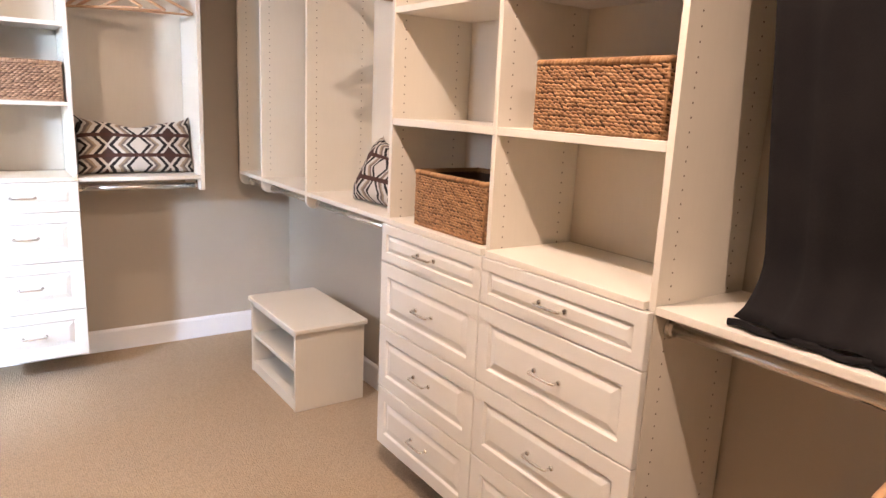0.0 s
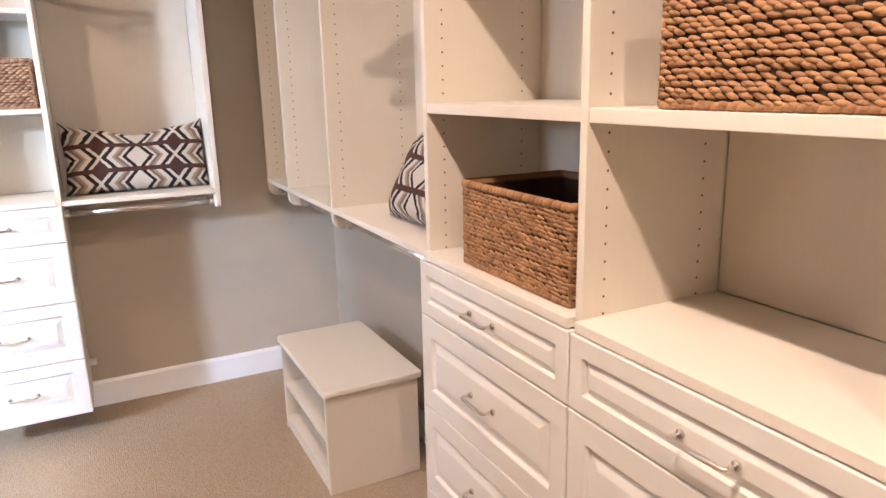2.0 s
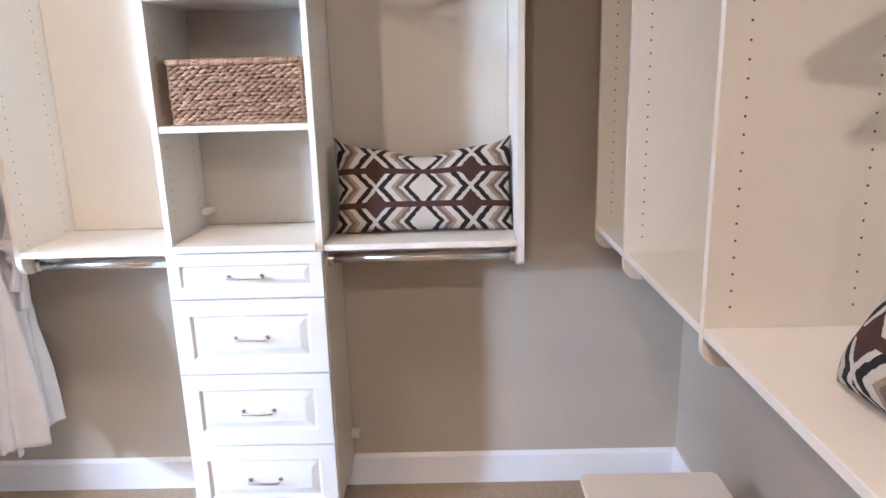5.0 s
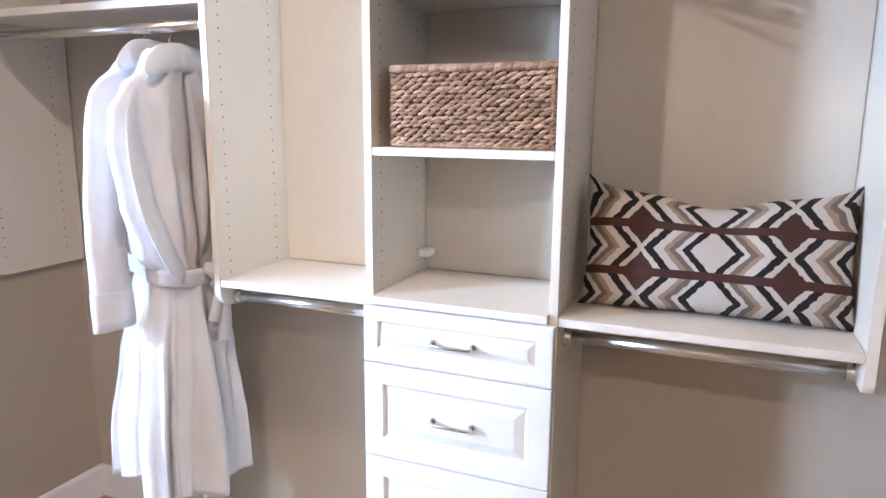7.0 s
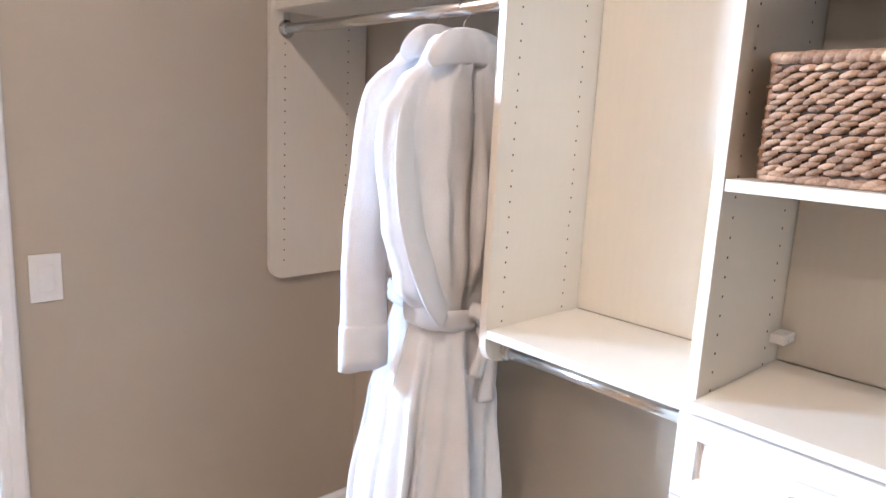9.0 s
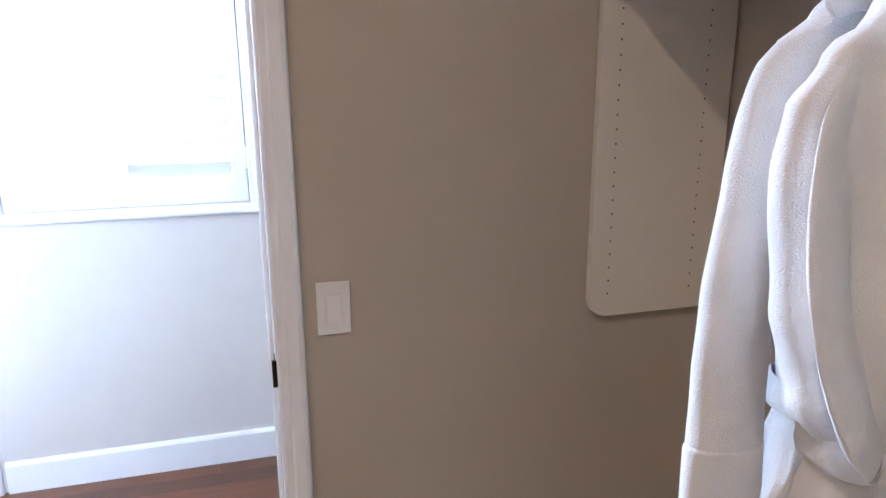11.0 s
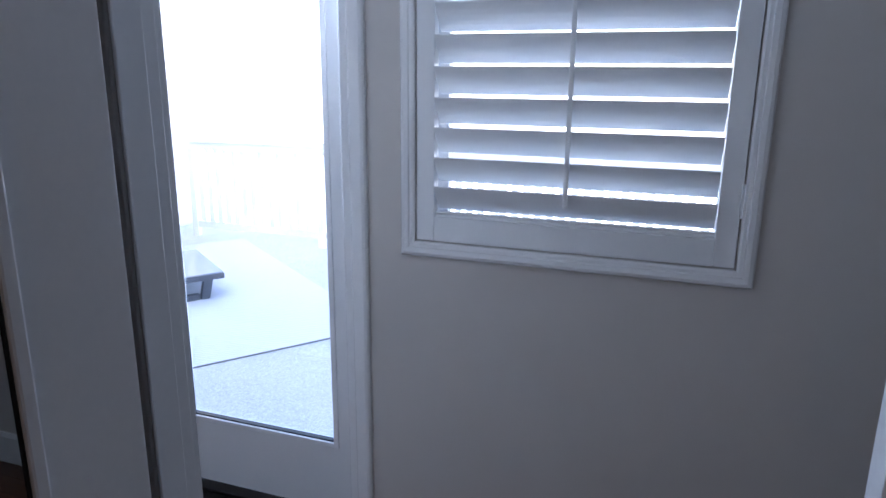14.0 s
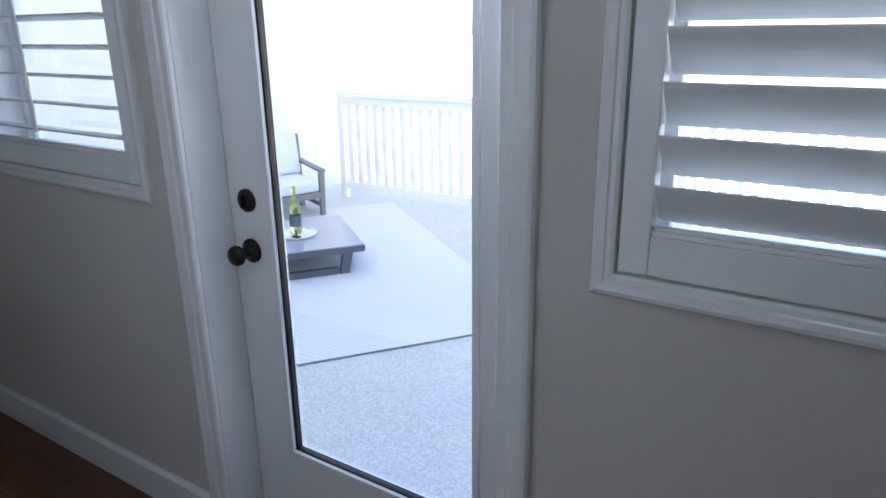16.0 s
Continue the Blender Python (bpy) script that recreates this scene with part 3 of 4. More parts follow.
side_panel(_t, -1.496, -1.477, 0.936, TOP, (-1.477,), 0.045, "end_panel", front=-0.012)
rod(_t, -1.476, -0.611, 0.037, 1.672)

# east double tower; these units are a little deeper
DEEP = 0.348
BACK = DEEP - 0.004
_t = unit("closet_tower", "cream closet tower with drawers below open shelves", "closet cabinet", EAST)
side_panel(_t, -2.214, -2.195, 0.115, TOP, (-2.195, -2.214), lo=0.99)
side_panel(_t, -1.611, -1.592, 0.115, TOP, (-1.592, -1.611), lo=0.99)
side_panel(_t, -0.995, -0.976, 0.115, TOP, (-0.976, -0.995))
for _x0, _x1 in ((-2.194, -1.612), (-1.591, -0.996)):
    for _a, _b in ((1.001, 1.021), (1.362, 1.386), (1.748, 1.770), (TOP - 0.02, TOP - 0.001)):
        shelf(_t, _x0, _x1, _a, _b, 0.002 if _a > 1.1 else -0.018)
    part("bottom_panel", boxes((_x0, _x1, 0.0, BACK, 0.116, 0.134)), M_LAM, _t)
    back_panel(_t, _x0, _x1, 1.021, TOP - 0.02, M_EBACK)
_es = (0.112, 0.352, 0.603, 0.855, 1.000)
for _a, _b in zip(_es, _es[1:]):
    drawer(_t, -2.213, -1.6035, _a + 0.0015, _b - 0.0015)
    drawer(_t, -1.5995, -0.978, _a + 0.0015, _b - 0.0015)

# east hanging sections towards the corner
for _n, (_x0, _x1) in enumerate(((-2.965, -2.215), (-3.555, -2.985), (-3.915, -3.575))):
    _t = unit("closet_shelf", "cream closet shelf on lobed side panels, rod beneath", "closet shelf", EAST, "hanging sections")
    shelf(_t, _x0 + 0.0005, _x1 - 0.0005, 0.996, 1.015)
    shelf(_t, _x0 + 0.0005, _x1 - 0.0005, TOP - 0.02, TOP - 0.001)
    side_panel(_t, _x0 - 0.0195, _x0 - 0.0005, 0.935, TOP, (_x0 - 0.0005,), 0.04, "end_panel", lo=1.0)
    rod(_t, _x0, _x1, 0.070, 0.955)
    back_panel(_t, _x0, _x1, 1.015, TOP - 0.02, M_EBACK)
    if _n == 0:
        rod(_t, _x0, _x1, 0.070, 1.985)

# east section with the dark garments
_t = unit("closet_shelf", "cream closet shelf under dark hanging cloth, rod beneath", "closet shelf", EAST, "hanging sections")
shelf(_t, -0.975, -0.376, 0.993, 1.013)
side_panel(_t, -0.375, -0.356, 0.935, TOP, (-0.375,), 0.04, "end_panel")
shelf(_t, -0.975, -0.376, TOP - 0.02, TOP - 0.001)
rod(_t, -0.975, -0.376, 0.060, 0.953)
rod(_t, -0.975, -0.376, 0.070, 2.065)

# ---- shoe bench ----
_t = thing("shoe_bench", "cream laminate shoe bench with two open shelves, on the carpet", "bench", (1.06, 2.80, 0))
_bw, _bl = 0.355, 0.625
part("side", boxes((0.0, _bw, 0.012, 0.031, 0, 0.388), bevel=0.0015), M_LAM, _t)
part("side", boxes((0.0, _bw, _bl - 0.031, _bl - 0.012, 0, 0.388), bevel=0.0015), M_LAM, _t)
part("back", boxes((_bw - 0.012, _bw - 0.002, 0.032, _bl - 0.032, 0.002, 0.387)), M_LAM, _t)
part("bottom_shelf", boxes((0.004, _bw - 0.013, 0.032, _bl - 0.032, 0.0, 0.055), bevel=0.0015), M_LAM, _t)
part("shelf", boxes((0.004, _bw - 0.013, 0.032, _bl - 0.032, 0.195, 0.214), bevel=0.0015), M_LAM, _t)
part("rail", boxes((0.004, 0.02, 0.032, _bl - 0.032, 0.362, 0.387), bevel=0.0015), M_LAM, _t)
_o = arc(0.008, 0.008, 0.02, 180, 270, 4) + arc(_bw - 0.008, 0.008, 0.02, 270, 360, 4) + arc(_bw - 0.008, _bl - 0.008, 0.02, 0, 90, 4) + arc(0.008, _bl - 0.008, 0.02, 90, 180, 4)
part("top", plate(_o, 0.3885, 0.410, "z", 0.004), M_EDGE, _t)


# ---- woven baskets ----
def basket(m, w, d, h, material, label, slot=False, coarse=0.0086, lean=-1):
    """A rectangular basket of twisted reed; local x across, y deep, z up."""
    t = thing("basket", label, "basket", group="storage baskets")
    t.matrix_world = m
    rnd = random.Random(7 + int(w * 1000) + int(h * 1000))
    r = 0.012
    out = arc(r, r, r, 180, 270, 3) + arc(w - r, r, r, 270, 360, 3) + arc(w - r, d - r, r, 0, 90, 3) + arc(r, d - r, r, 90, 180, 3)
    ins = arc(r + 0.006, r + 0.006, r, 180, 270, 3) + arc(w - r - 0.006, r + 0.006, r, 270, 360, 3) + arc(w - r - 0.006, d - r - 0.006, r, 0, 90, 3) + arc(r + 0.006, d - r - 0.006, r, 90, 180, 3)
    # Lining; its dark colour also makes the shade in gaps between strands.
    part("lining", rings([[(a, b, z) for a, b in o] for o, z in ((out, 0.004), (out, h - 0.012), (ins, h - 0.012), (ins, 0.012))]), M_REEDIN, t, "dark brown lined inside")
    # perimeter walk
    path = out + [out[0]]
    seg = [math.dist(a, b) for a, b in zip(path, path[1:])]
    total = sum(seg)

    def at(s):
        s %= total
        for (a, b), (c, e), l in zip(path, path[1:], seg):
            if s <= l and l > 0:
                f = s / l
                return a + (c - a) * f, b + (e - b) * f, (e - b) / l, -(c - a) / l
            s -= l
        return path[0][0], path[0][1], 0.0, -1.0

    verts, faces = [], []

    def strand(s0, s1, z0, z1, rad, lift):
        """A plump twisted strand that dips in at both ends."""
        k0 = len(verts)
        n = 6
        for i in range(n + 1):
            f = i / n
            x, y, nx, ny = at(s0 + (s1 - s0) * f)
            z = z0 + (z1 - z0) * f
            swell = math.sin(math.pi * (0.08 + 0.84 * f))
            rr = rad * (0.30 + 0.70 * swell)
            c = lift * swell
            for a in range(5):
                g = math.pi * a / 4
                verts.append((x + nx * (c + rr * math.sin(g) * 0.9), y + ny * (c + rr * math.sin(g) * 0.9), z + rr * math.cos(g)))
        for i in range(n):
            for a in range(4):
                p = k0 + i * 5 + a
                faces.append((p, p + 1, p + 6, p + 5))

    rows = round((h - 0.022) / coarse)
    pitch, step = (h - 0.024) / rows, coarse * 2.3
    count = round(total / step)
    drift = [rnd.uniform(0, 6.28) for _ in range(rows)]
    for j in range(rows):
        z = 0.006 + pitch * (j + 0.5)
        for i in range(count):
            s = (i + 0.5 * (j % 2) + rnd.uniform(-0.12, 0.12)) * total / count
            sag = 0.0014 * math.sin(s * 21 + drift[j]) + 0.001 * math.sin(s * 47 + j)
            tilt = lean * rnd.uniform(0.0012, 0.0036)
            strand(s, s + step * rnd.uniform(1.02, 1.20), z - tilt + sag, z + tilt + sag, pitch * rnd.uniform(0.47, 0.58), 0.0028 + rnd.uniform(-0.0012, 0.0014))
    me = bpy.data.meshes.new("weave")
    me.from_pydata(verts, [], faces)
    me.materials.append(material)
    for p in me.polygons:
        p.use_smooth = True
    ob = new("weave", me)
    ob.parent = t
    tagged(ob, "rows of twisted reed strands", kind="stuff")
    # braided rim and foot, a bound stake at each corner
    for a, b in ((0.003, 0.003), (w - 0.003, 0.003), (w - 0.003, d - 0.003), (0.003, d - 0.003)):
        part("corner_stake", tube([(a, b, 0.004), (a, b, h * 0.5), (a, b, h - 0.012)], 0.0048, 8), material, t, smooth=True)
    for name, z, rad in (("rim", h - 0.008, 0.0095), ("foot", 0.006, 0.006)):
        verts, faces = [], []
        n = round(total / 0.014)
        for i in range(n):
            s = i * total / n
            strand(s, s + 0.030, z - rad * 0.25, z + rad * 0.25, rad * rnd.uniform(0.92, 1.06), 0.001)
        me = bpy.data.meshes.new(name)
        me.from_pydata(verts, [], faces)
        me.materials.append(material)
        for p in me.polygons:
            p.use_smooth = True
        ob = new(name, me)
        ob.parent = t
        if name == "rim":
            part("rim_core", rings([[(a, b, zz) for a, b in o] for o, zz in ((out, h - 0.016), (out, h - 0.002), (ins, h - 0.001), (ins, h - 0.016))], False), material, t)
    if slot:
        for x in (-0.0125, w + 0.0045):
            # Dark block set on each end for the shade of the hand hole.
            part("hand_hole_shade", boxes((x, x + 0.008, d / 2 - 0.05, d / 2 + 0.05, h - 0.062, h - 0.028), bevel=0.003), M_REEDIN, t, "dark block for the shade in the hand hole")
    return t


basket(pose(-0.095, 3.755, 1.3745), 0.385, 0.25, 0.185, M_REEDLIT, "brown woven basket on a tower shelf, daylight paled into its colour", False, 0.0096, 1)
basket(pose(1.195, 1.452, 1.3865, 0, 0, -90), 0.43, 0.28, 0.185, M_REED, "brown woven reed basket on an upper shelf", True)
basket(pose(1.198, 2.050, 1.0215, 0, 0, -90), 0.40, 0.28, 0.195, M_REED, "brown woven reed basket standing on the counter shelf", True)


# ---- pillows ----
def pillow(m, w, h, label, thick=0.075, dip=0.03):
    """A lumbar pillow with pinched corners and a chopped top; local x across, z up, face to -y."""
    nx, nz = 44, 24
    bm = bmesh.new()
    uvl = bm.loops.layers.uv.new("UVMap")
    rnd = random.Random(3)
    for side in (-1, 1):
        grid = []
        for j in range(nz + 1):
            row = []
            for i in range(nx + 1):
                u, v = 2 * i / nx - 1, 2 * j / nz - 1
                px = u * w / 2 * (1 - 0.055 * (1 - v * v))
                pz = v * h / 2 * (1 - 0.05 * (1 - u * u))
                if v > 0:
                    pz -= dip * v * v * math.exp(-(u / 0.33) ** 2)
                if v > 0.6:
                    pz += 0.034 * abs(u) ** 7
                puff = (max(0.0, 1 - u ** 4) * max(0.0, 1 - v ** 4)) ** 0.5
                y = side * thick * puff * (1 - 0.25 * math.exp(-(u / 0.25) ** 2) * max(v, 0))
                y += 0.010 * noise.noise((px * 14 + 5 * side, pz * 14, 1.7)) * puff
                row.append(bm.verts.new((px, y, pz + h / 2)))
            grid.append(row)
        for j in range(nz):
            for i in range(nx):
                q = [grid[j][i], grid[j][i + 1], grid[j + 1][i + 1], grid[j + 1][i]]
                f = bm.faces.new(q if side < 0 else q[::-1])
                idx = [(i, j), (i + 1, j), (i + 1, j + 1), (i, j + 1)]
                for l, (a, b) in zip(f.loops, idx if side < 0 else idx[::-1]):
                    l[uvl].uv = ((a / nx - 0.5) * w, (b / nz - 0.5) * h)
    bmesh.ops.remove_doubles(bm, verts=bm.verts[:], dist=0.0008)
    ob = part("pillow", bm, M_PILLOW, None, "", True)
    ob.matrix_world = m
    return tagged(ob, label, "pillow", "patterned pillows")


pillow(pose(0.625, 3.865, 1.0155, -14, 0, 0), 0.575, 0.275, "brown, black and ivory geometric lumbar pillow on a shelf")
pillow(pose(1.300, 2.49, 1.0155, -28, 0, -90), 0.48, 0.28, "brown, black and ivory geometric pillow leaning on the wall")


# ---- hangers, robes and dark clothes ----
def wooden_hanger(m, wide, label, material=None):
    t = thing("hanger", label, "hanger", group="wooden hangers")
    t.matrix_world = m
    h = wide / 2
    up = [(-h, 0, -0.115), (-h * 0.75, 0, -0.085), (-h * 0.35, 0, -0.045), (0, 0, -0.03), (h * 0.35, 0, -0.045), (h * 0.75, 0, -0.085), (h, 0, -0.115)]
    part("shoulder_bar", tube(up, 0.011, 10, None, 0.7), material or M_HANG, t, smooth=True)
    part("trouser_bar", bar((-h * 0.94, 0, -0.117), (h * 0.94, 0, -0.117), 0.0055, 10), material or M_HANG, t)
    hook = [(0, 0, -0.03), (0, 0, 0.0), (0.004, 0, 0.012)] + [(0.019 * math.cos(radians(a)), 0, 0.034 + 0.019 * math.sin(radians(a))) for a in range(-60, 200, 26)]
    part("hook", tube(hook, 0.0018, 8), M_CHROME, t, "chrome wire hook", True)
    return t


for _x, _r in ((0.49, -47), (0.57, -32), (0.69, -14)):
    wooden_hanger(pose(_x, 3.79, 1.944, 0, 0, _r), 0.42, "natural beech hanger hanging empty on a rod")
for _y, _r in ((2.33, 8), (2.385, -6), (2.43, 3)):
    wooden_hanger(pose(1.25, _y, 1.944, 0, 0, _r), 0.40, "natural beech hanger hanging empty on a rod")


def cloth(v, seed, amount):
    """Soft creases on a cloth vertex."""
    p = v.co
    a = noise.noise((p.x * 13, p.y * 13, p.z * 4 + seed))
    b = noise.noise((p.x * 45, p.y * 45, p.z * 14 + seed))
    v.co = p + v.normal * amount * (a + 0.35 * b)


def napped(name, bm, parent, seed, amount, label=""):
    """A terry part with soft creases."""
    bm.normal_update()
    for v in bm.verts:
        cloth(v, seed, amount)
    return part(name, bm, M_TERRY, parent, label, True)


def smooth_path(pts, steps=8):
    """Catmull-Rom points through pts."""
    q = [Vector(pts[0])] + [Vector(p) for p in pts] + [Vector(pts[-1])]
    out = []
    for a, b, c, d in zip(q, q[1:], q[2:], q[3:]):
        for k in range(steps):
            f = k / steps
            out.append(0.5 * (2 * b + (c - a) * f + (2 * a - 5 * b + 4 * c - d) * f * f + (3 * b - a - 3 * c + d) * f ** 3))
    return out + [q[-1]]


def robe(m, label, seed, keys, hem=0.0, tucked=False):
    """A terry robe on a hanger: body, two sleeves, shawl collar and tied belt. Local x across the shoulders, y through, z up from the hem; keys: (z, half width, half depth)."""
    t = thing("bathrobe", label, "bathrobe", group="hanging robes")
    t.matrix_world = m
    rnd = random.Random(seed)
    ph = [rnd.uniform(0, 6.28) for _ in range(8)]

    def size(z):
        for (a, w0, d0), (b, w1, d1) in zip(keys, keys[1:]):
            if z <= b:
                f = (z - a) / (b - a)
                f = f * f * (3 - 2 * f)
                return w0 + (w1 - w0) * f, d0 + (d1 - d0) * f
        return keys[-1][1:]

    n, rows, loops = 160, 90, []
    top = keys[-1][0]
    for j in range(rows + 1):
        z = hem + (top - hem) * j / rows
        w, d = size(z)
        low = min(1.0, max(0.0, (0.70 - z) / 0.5))
        high = min(1.0, max(0.0, (z - 0.74) / 0.25)) * min(1.0, max(0.0, (1.2 - z) / 0.2))
        loop = []
        for i in range(n):
            a = 2 * math.pi * i / n
            ca, sa = math.cos(a), math.sin(a)
            x = w * math.copysign(abs(ca) ** 0.85, ca)
            y = d * math.copysign(abs(sa) ** 0.8, sa)
            # folds hang from the belt below and fan out to the shoulders above
            u = x / max(w, 0.05)
            down = math.sin(7.5 * u + ph[0] + 0.5 * math.sin(3 * z + ph[1])) + 0.5 * math.sin(15 * u + ph[2] - 2 * z)
            down = math.copysign(abs(down) ** 0.75, down) - 0.35 * math.exp(-(math.sin(5.2 * u + ph[6] + 0.6 * z) / 0.22) ** 2)
            fan = 1.2 - 2.0 * abs(math.sin(6.5 * u + ph[3] + 0.4 * math.sin(5 * z))) + 0.5 * math.sin(21 * u + ph[4])
            y += math.copysign(1, sa) * (abs(sa) ** 0.5) * (0.030 * low * down + 0.012 * high * fan + 0.003 * down)
            pleat = low * (0.011 * math.sin(13 * a + ph[5] + 0.8 * math.sin(2 * z)) + 0.006 * math.sin(23 * a + ph[2] + z))
            x += ca * (pleat + 0.006 * low * math.sin(5 * z + ph[5] + 2 * a))
            y += sa * pleat
            if sa < 0 and z > 0.76:
                # lapels: a soft raised band on each side, crossing at the belt
                line = 0.012 + 0.085 * min(1.0, (z - 0.76) / 0.42)
                y -= 0.013 * min(1.0, (z - 0.76) / 0.08) / (1 + math.exp((abs(x) - line) / 0.0035)) * min(1.0, abs(x) / 0.02 + 0.3)
            if sa < 0 and z < 0.70:
                edge = x + 0.020 + 0.02 * math.sin(z * 3.3 + ph[6])
                y -= 0.013 * (1 / (1 + math.exp(-edge / 0.003))) * math.exp(-max(0.0, edge) / 0.06)
            loop.append((x, y, z + (0.010 * math.sin(3 * a + ph[7]) if j == 0 else 0)))
        loops.append(loop)
    napped("body", rings(loops), t, seed, 0.006)
    for s in (-1, 1):
        if tucked:
            pts = [(s * 0.130, -0.012, 1.205), (s * 0.172, -0.026, 1.140), (s * 0.182, -0.040, 1.03), (s * 0.160, -0.047, 0.91), (s * 0.112, -0.050, 0.81), (s * 0.062, -0.050, 0.742)]
            thin, ratio = (lambda f: 0.0085 + 0.002 * math.sin(3 * f)), 4.6
        else:
            pts = [(s * 0.105, 0, 1.214), (s * 0.157, 0, 1.158), (s * 0.174, 0, 1.00), (s * 0.182, -0.002, 0.86), (s * 0.186, -0.005, 0.74), (s * 0.188, -0.008, 0.64), (s * 0.188, -0.009, 0.602)]
            thin, ratio = (lambda f: 0.020 + 0.008 * min(1.0, f * 2.2) + 0.002 * f), 2.1
        sl = napped("sleeve", tube(smooth_path(pts, 9), thin, 40, None, ratio), t, seed + s, 0.006)
        if not tucked:
            napped("cuff", tube([(s * 0.1865, -0.006, 0.692), (s * 0.187, -0.006, 0.688), (s * 0.1875, -0.007, 0.66), (s * 0.188, -0.009, 0.62), (s * 0.188, -0.009, 0.593)], lambda f: 0.0296 + 0.0012 * min(1.0, f * 4), 40, None, 2.1), sl, seed + s, 0.006)
    # collar: a broad flap turned down round the neck
    col = [(-0.132, -0.040, 1.262), (-0.112, -0.044, 1.283), (-0.080, -0.042, 1.297), (-0.040, -0.036, 1.304), (0.0, -0.034, 1.306), (0.040, -0.036, 1.304), (0.080, -0.042, 1.297), (0.112, -0.044, 1.283), (0.132, -0.040, 1.262)]
    napped("collar", tube(smooth_path(col, 6), lambda f: 0.0015 + 0.0085 * math.sin(math.pi * f) ** 0.6, 24, None, 3.9), t, seed + 7, 0.004, "broad turned-down shawl collar")
    bw, bd = size(0.725)
    belt = []
    for i in range(64):
        a = 2 * math.pi * i / 64
        belt.append(((bw + 0.006) * math.copysign(abs(math.cos(a)) ** 0.85, math.cos(a)), (bd + 0.014) * math.copysign(abs(math.sin(a)) ** 0.8, math.sin(a)), 0.728 + 0.014 * math.cos(a - 2.4)))
    b = napped("belt", rings([[(x * k, y * k, z + dz) for x, y, z in belt] for k, dz in ((0.98, -0.024), (1.05, -0.021), (1.08, -0.009), (1.06, 0.0), (1.08, 0.010), (1.05, 0.021), (0.98, 0.024))], False), t, seed + 9, 0.004, "tied terry belt")
    kx, ky = 0.020, -bd - 0.024
    napped("knot", tube(smooth_path([(kx - 0.028, ky, 0.748), (kx - 0.010, ky - 0.014, 0.738), (kx + 0.012, ky - 0.014, 0.716), (kx + 0.020, ky, 0.692)], 5), lambda f: 0.020 + 0.007 * math.sin(f * 3.1), 16, None, 0.8), b, seed, 0.003)
    for pts in ([(kx + 0.010, ky - 0.006, 0.712), (kx + 0.016, ky - 0.014, 0.68), (kx + 0.004, ky - 0.012, 0.635), (kx - 0.014, ky - 0.010, 0.590)], [(kx, ky - 0.006, 0.71), (kx + 0.026, ky - 0.012, 0.665), (kx + 0.034, ky - 0.012, 0.60), (kx + 0.030, ky - 0.010, 0.52)]):
        napped("belt_end", tube(smooth_path(pts, 6), lambda f: 0.007 + 0.002 * f, 14, None, 2.6), b, seed + 4, 0.002)
    rise = 1.6695 - m.translation.z
    if tucked:
        napped("loose_strap", tube(smooth_path([(0.045, 0.012, 0.30), (0.050, 0.016, 0.18), (0.046, 0.018, 0.08), (0.052, 0.020, 0.0)], 5), 0.0045, 10, None, 3.2), b, seed + 2, 0.001, "end of the belt hanging below the hem")
    part("hook", tube([(0, 0, 1.26), (0, 0, rise - 0.032), (0.004, 0, rise - 0.022)] + [(0.019 * math.cos(radians(a)), 0, rise + 0.019 * math.sin(radians(a))) for a in range(-60, 200, 26)], 0.0018, 8), M_CHROME, t, "chrome hanger hook", True)
    return t


robe(pose(-0.745, 3.757, 0.285, 0, 0, 93), "white terry bathrobe with tied belt on a hanger", 5,
     [(0.0, 0.180, 0.090), (0.25, 0.172, 0.085), (0.5, 0.146, 0.075), (0.66, 0.118, 0.062), (0.725, 0.106, 0.050), (0.81, 0.165, 0.052), (0.94, 0.205, 0.050), (1.10, 0.226, 0.044), (1.17, 0.220, 0.038), (1.225, 0.178, 0.034), (1.27, 0.120, 0.032), (1.305, 0.100, 0.030), (1.325, 0.075, 0.026)], 0.10, True)
robe(pose(-0.845, 3.764, 0.300, 0, 0, 94), "white terry bathrobe hanging behind another one", 11,
     [(0.0, 0.200, 0.080), (0.25, 0.185, 0.075), (0.5, 0.140, 0.066), (0.66, 0.090, 0.056), (0.725, 0.076, 0.048), (0.85, 0.082, 0.050), (1.0, 0.105, 0.046), (1.10, 0.160, 0.042), (1.18, 0.184, 0.037), (1.225, 0.166, 0.033), (1.26, 0.112, 0.030), (1.295, 0.085, 0.028), (1.31, 0.06, 0.024)], 0.16)

# dark cloth over the upper rod, its hem spread on the shelf
_loops = []
for _j in range(40):
    _f = _j / 39
    _z = 2.08 - 1.06 * _f
    _flare = max(0.0, (_f - 0.86) / 0.14) ** 2.2
    _loop = []
    for _i in range(60):
        _s = _i / 30 if _i < 30 else (59 - _i) / 29
        _out = 0.0 if _i < 30 else 1.0
        _y = 0.908 - 0.100 * _f - 0.42 * min(_s, 1.0) + 0.004 * _flare
        _wave = 0.010 * math.sin(_s * 13 + 0.6 * _f) + 0.006 * math.sin(_s * 31 + 2)
        _x = 1.315 + _wave * (0.4 + _f) - 0.105 * _flare + 0.075 * _out * (1 - 0.3 * _flare)
        _loop.append((_x, _y, max(1.019 + 0.012 * (1 - _out), _z + 0.006 * math.sin(_s * 9) * _flare)))
    _loops.append(_loop)
_c = tagged(part("dark_coat", rings(_loops), M_DARK, None, "", True), "black wool coat hanging from the upper rod onto the shelf", "coat")
_hem = [(1.207 + 0.006 * math.sin(i * 1.3), 0.812 - 0.43 * i / 24, 1.023 + 0.003 * math.sin(i * 0.9)) for i in range(25)]
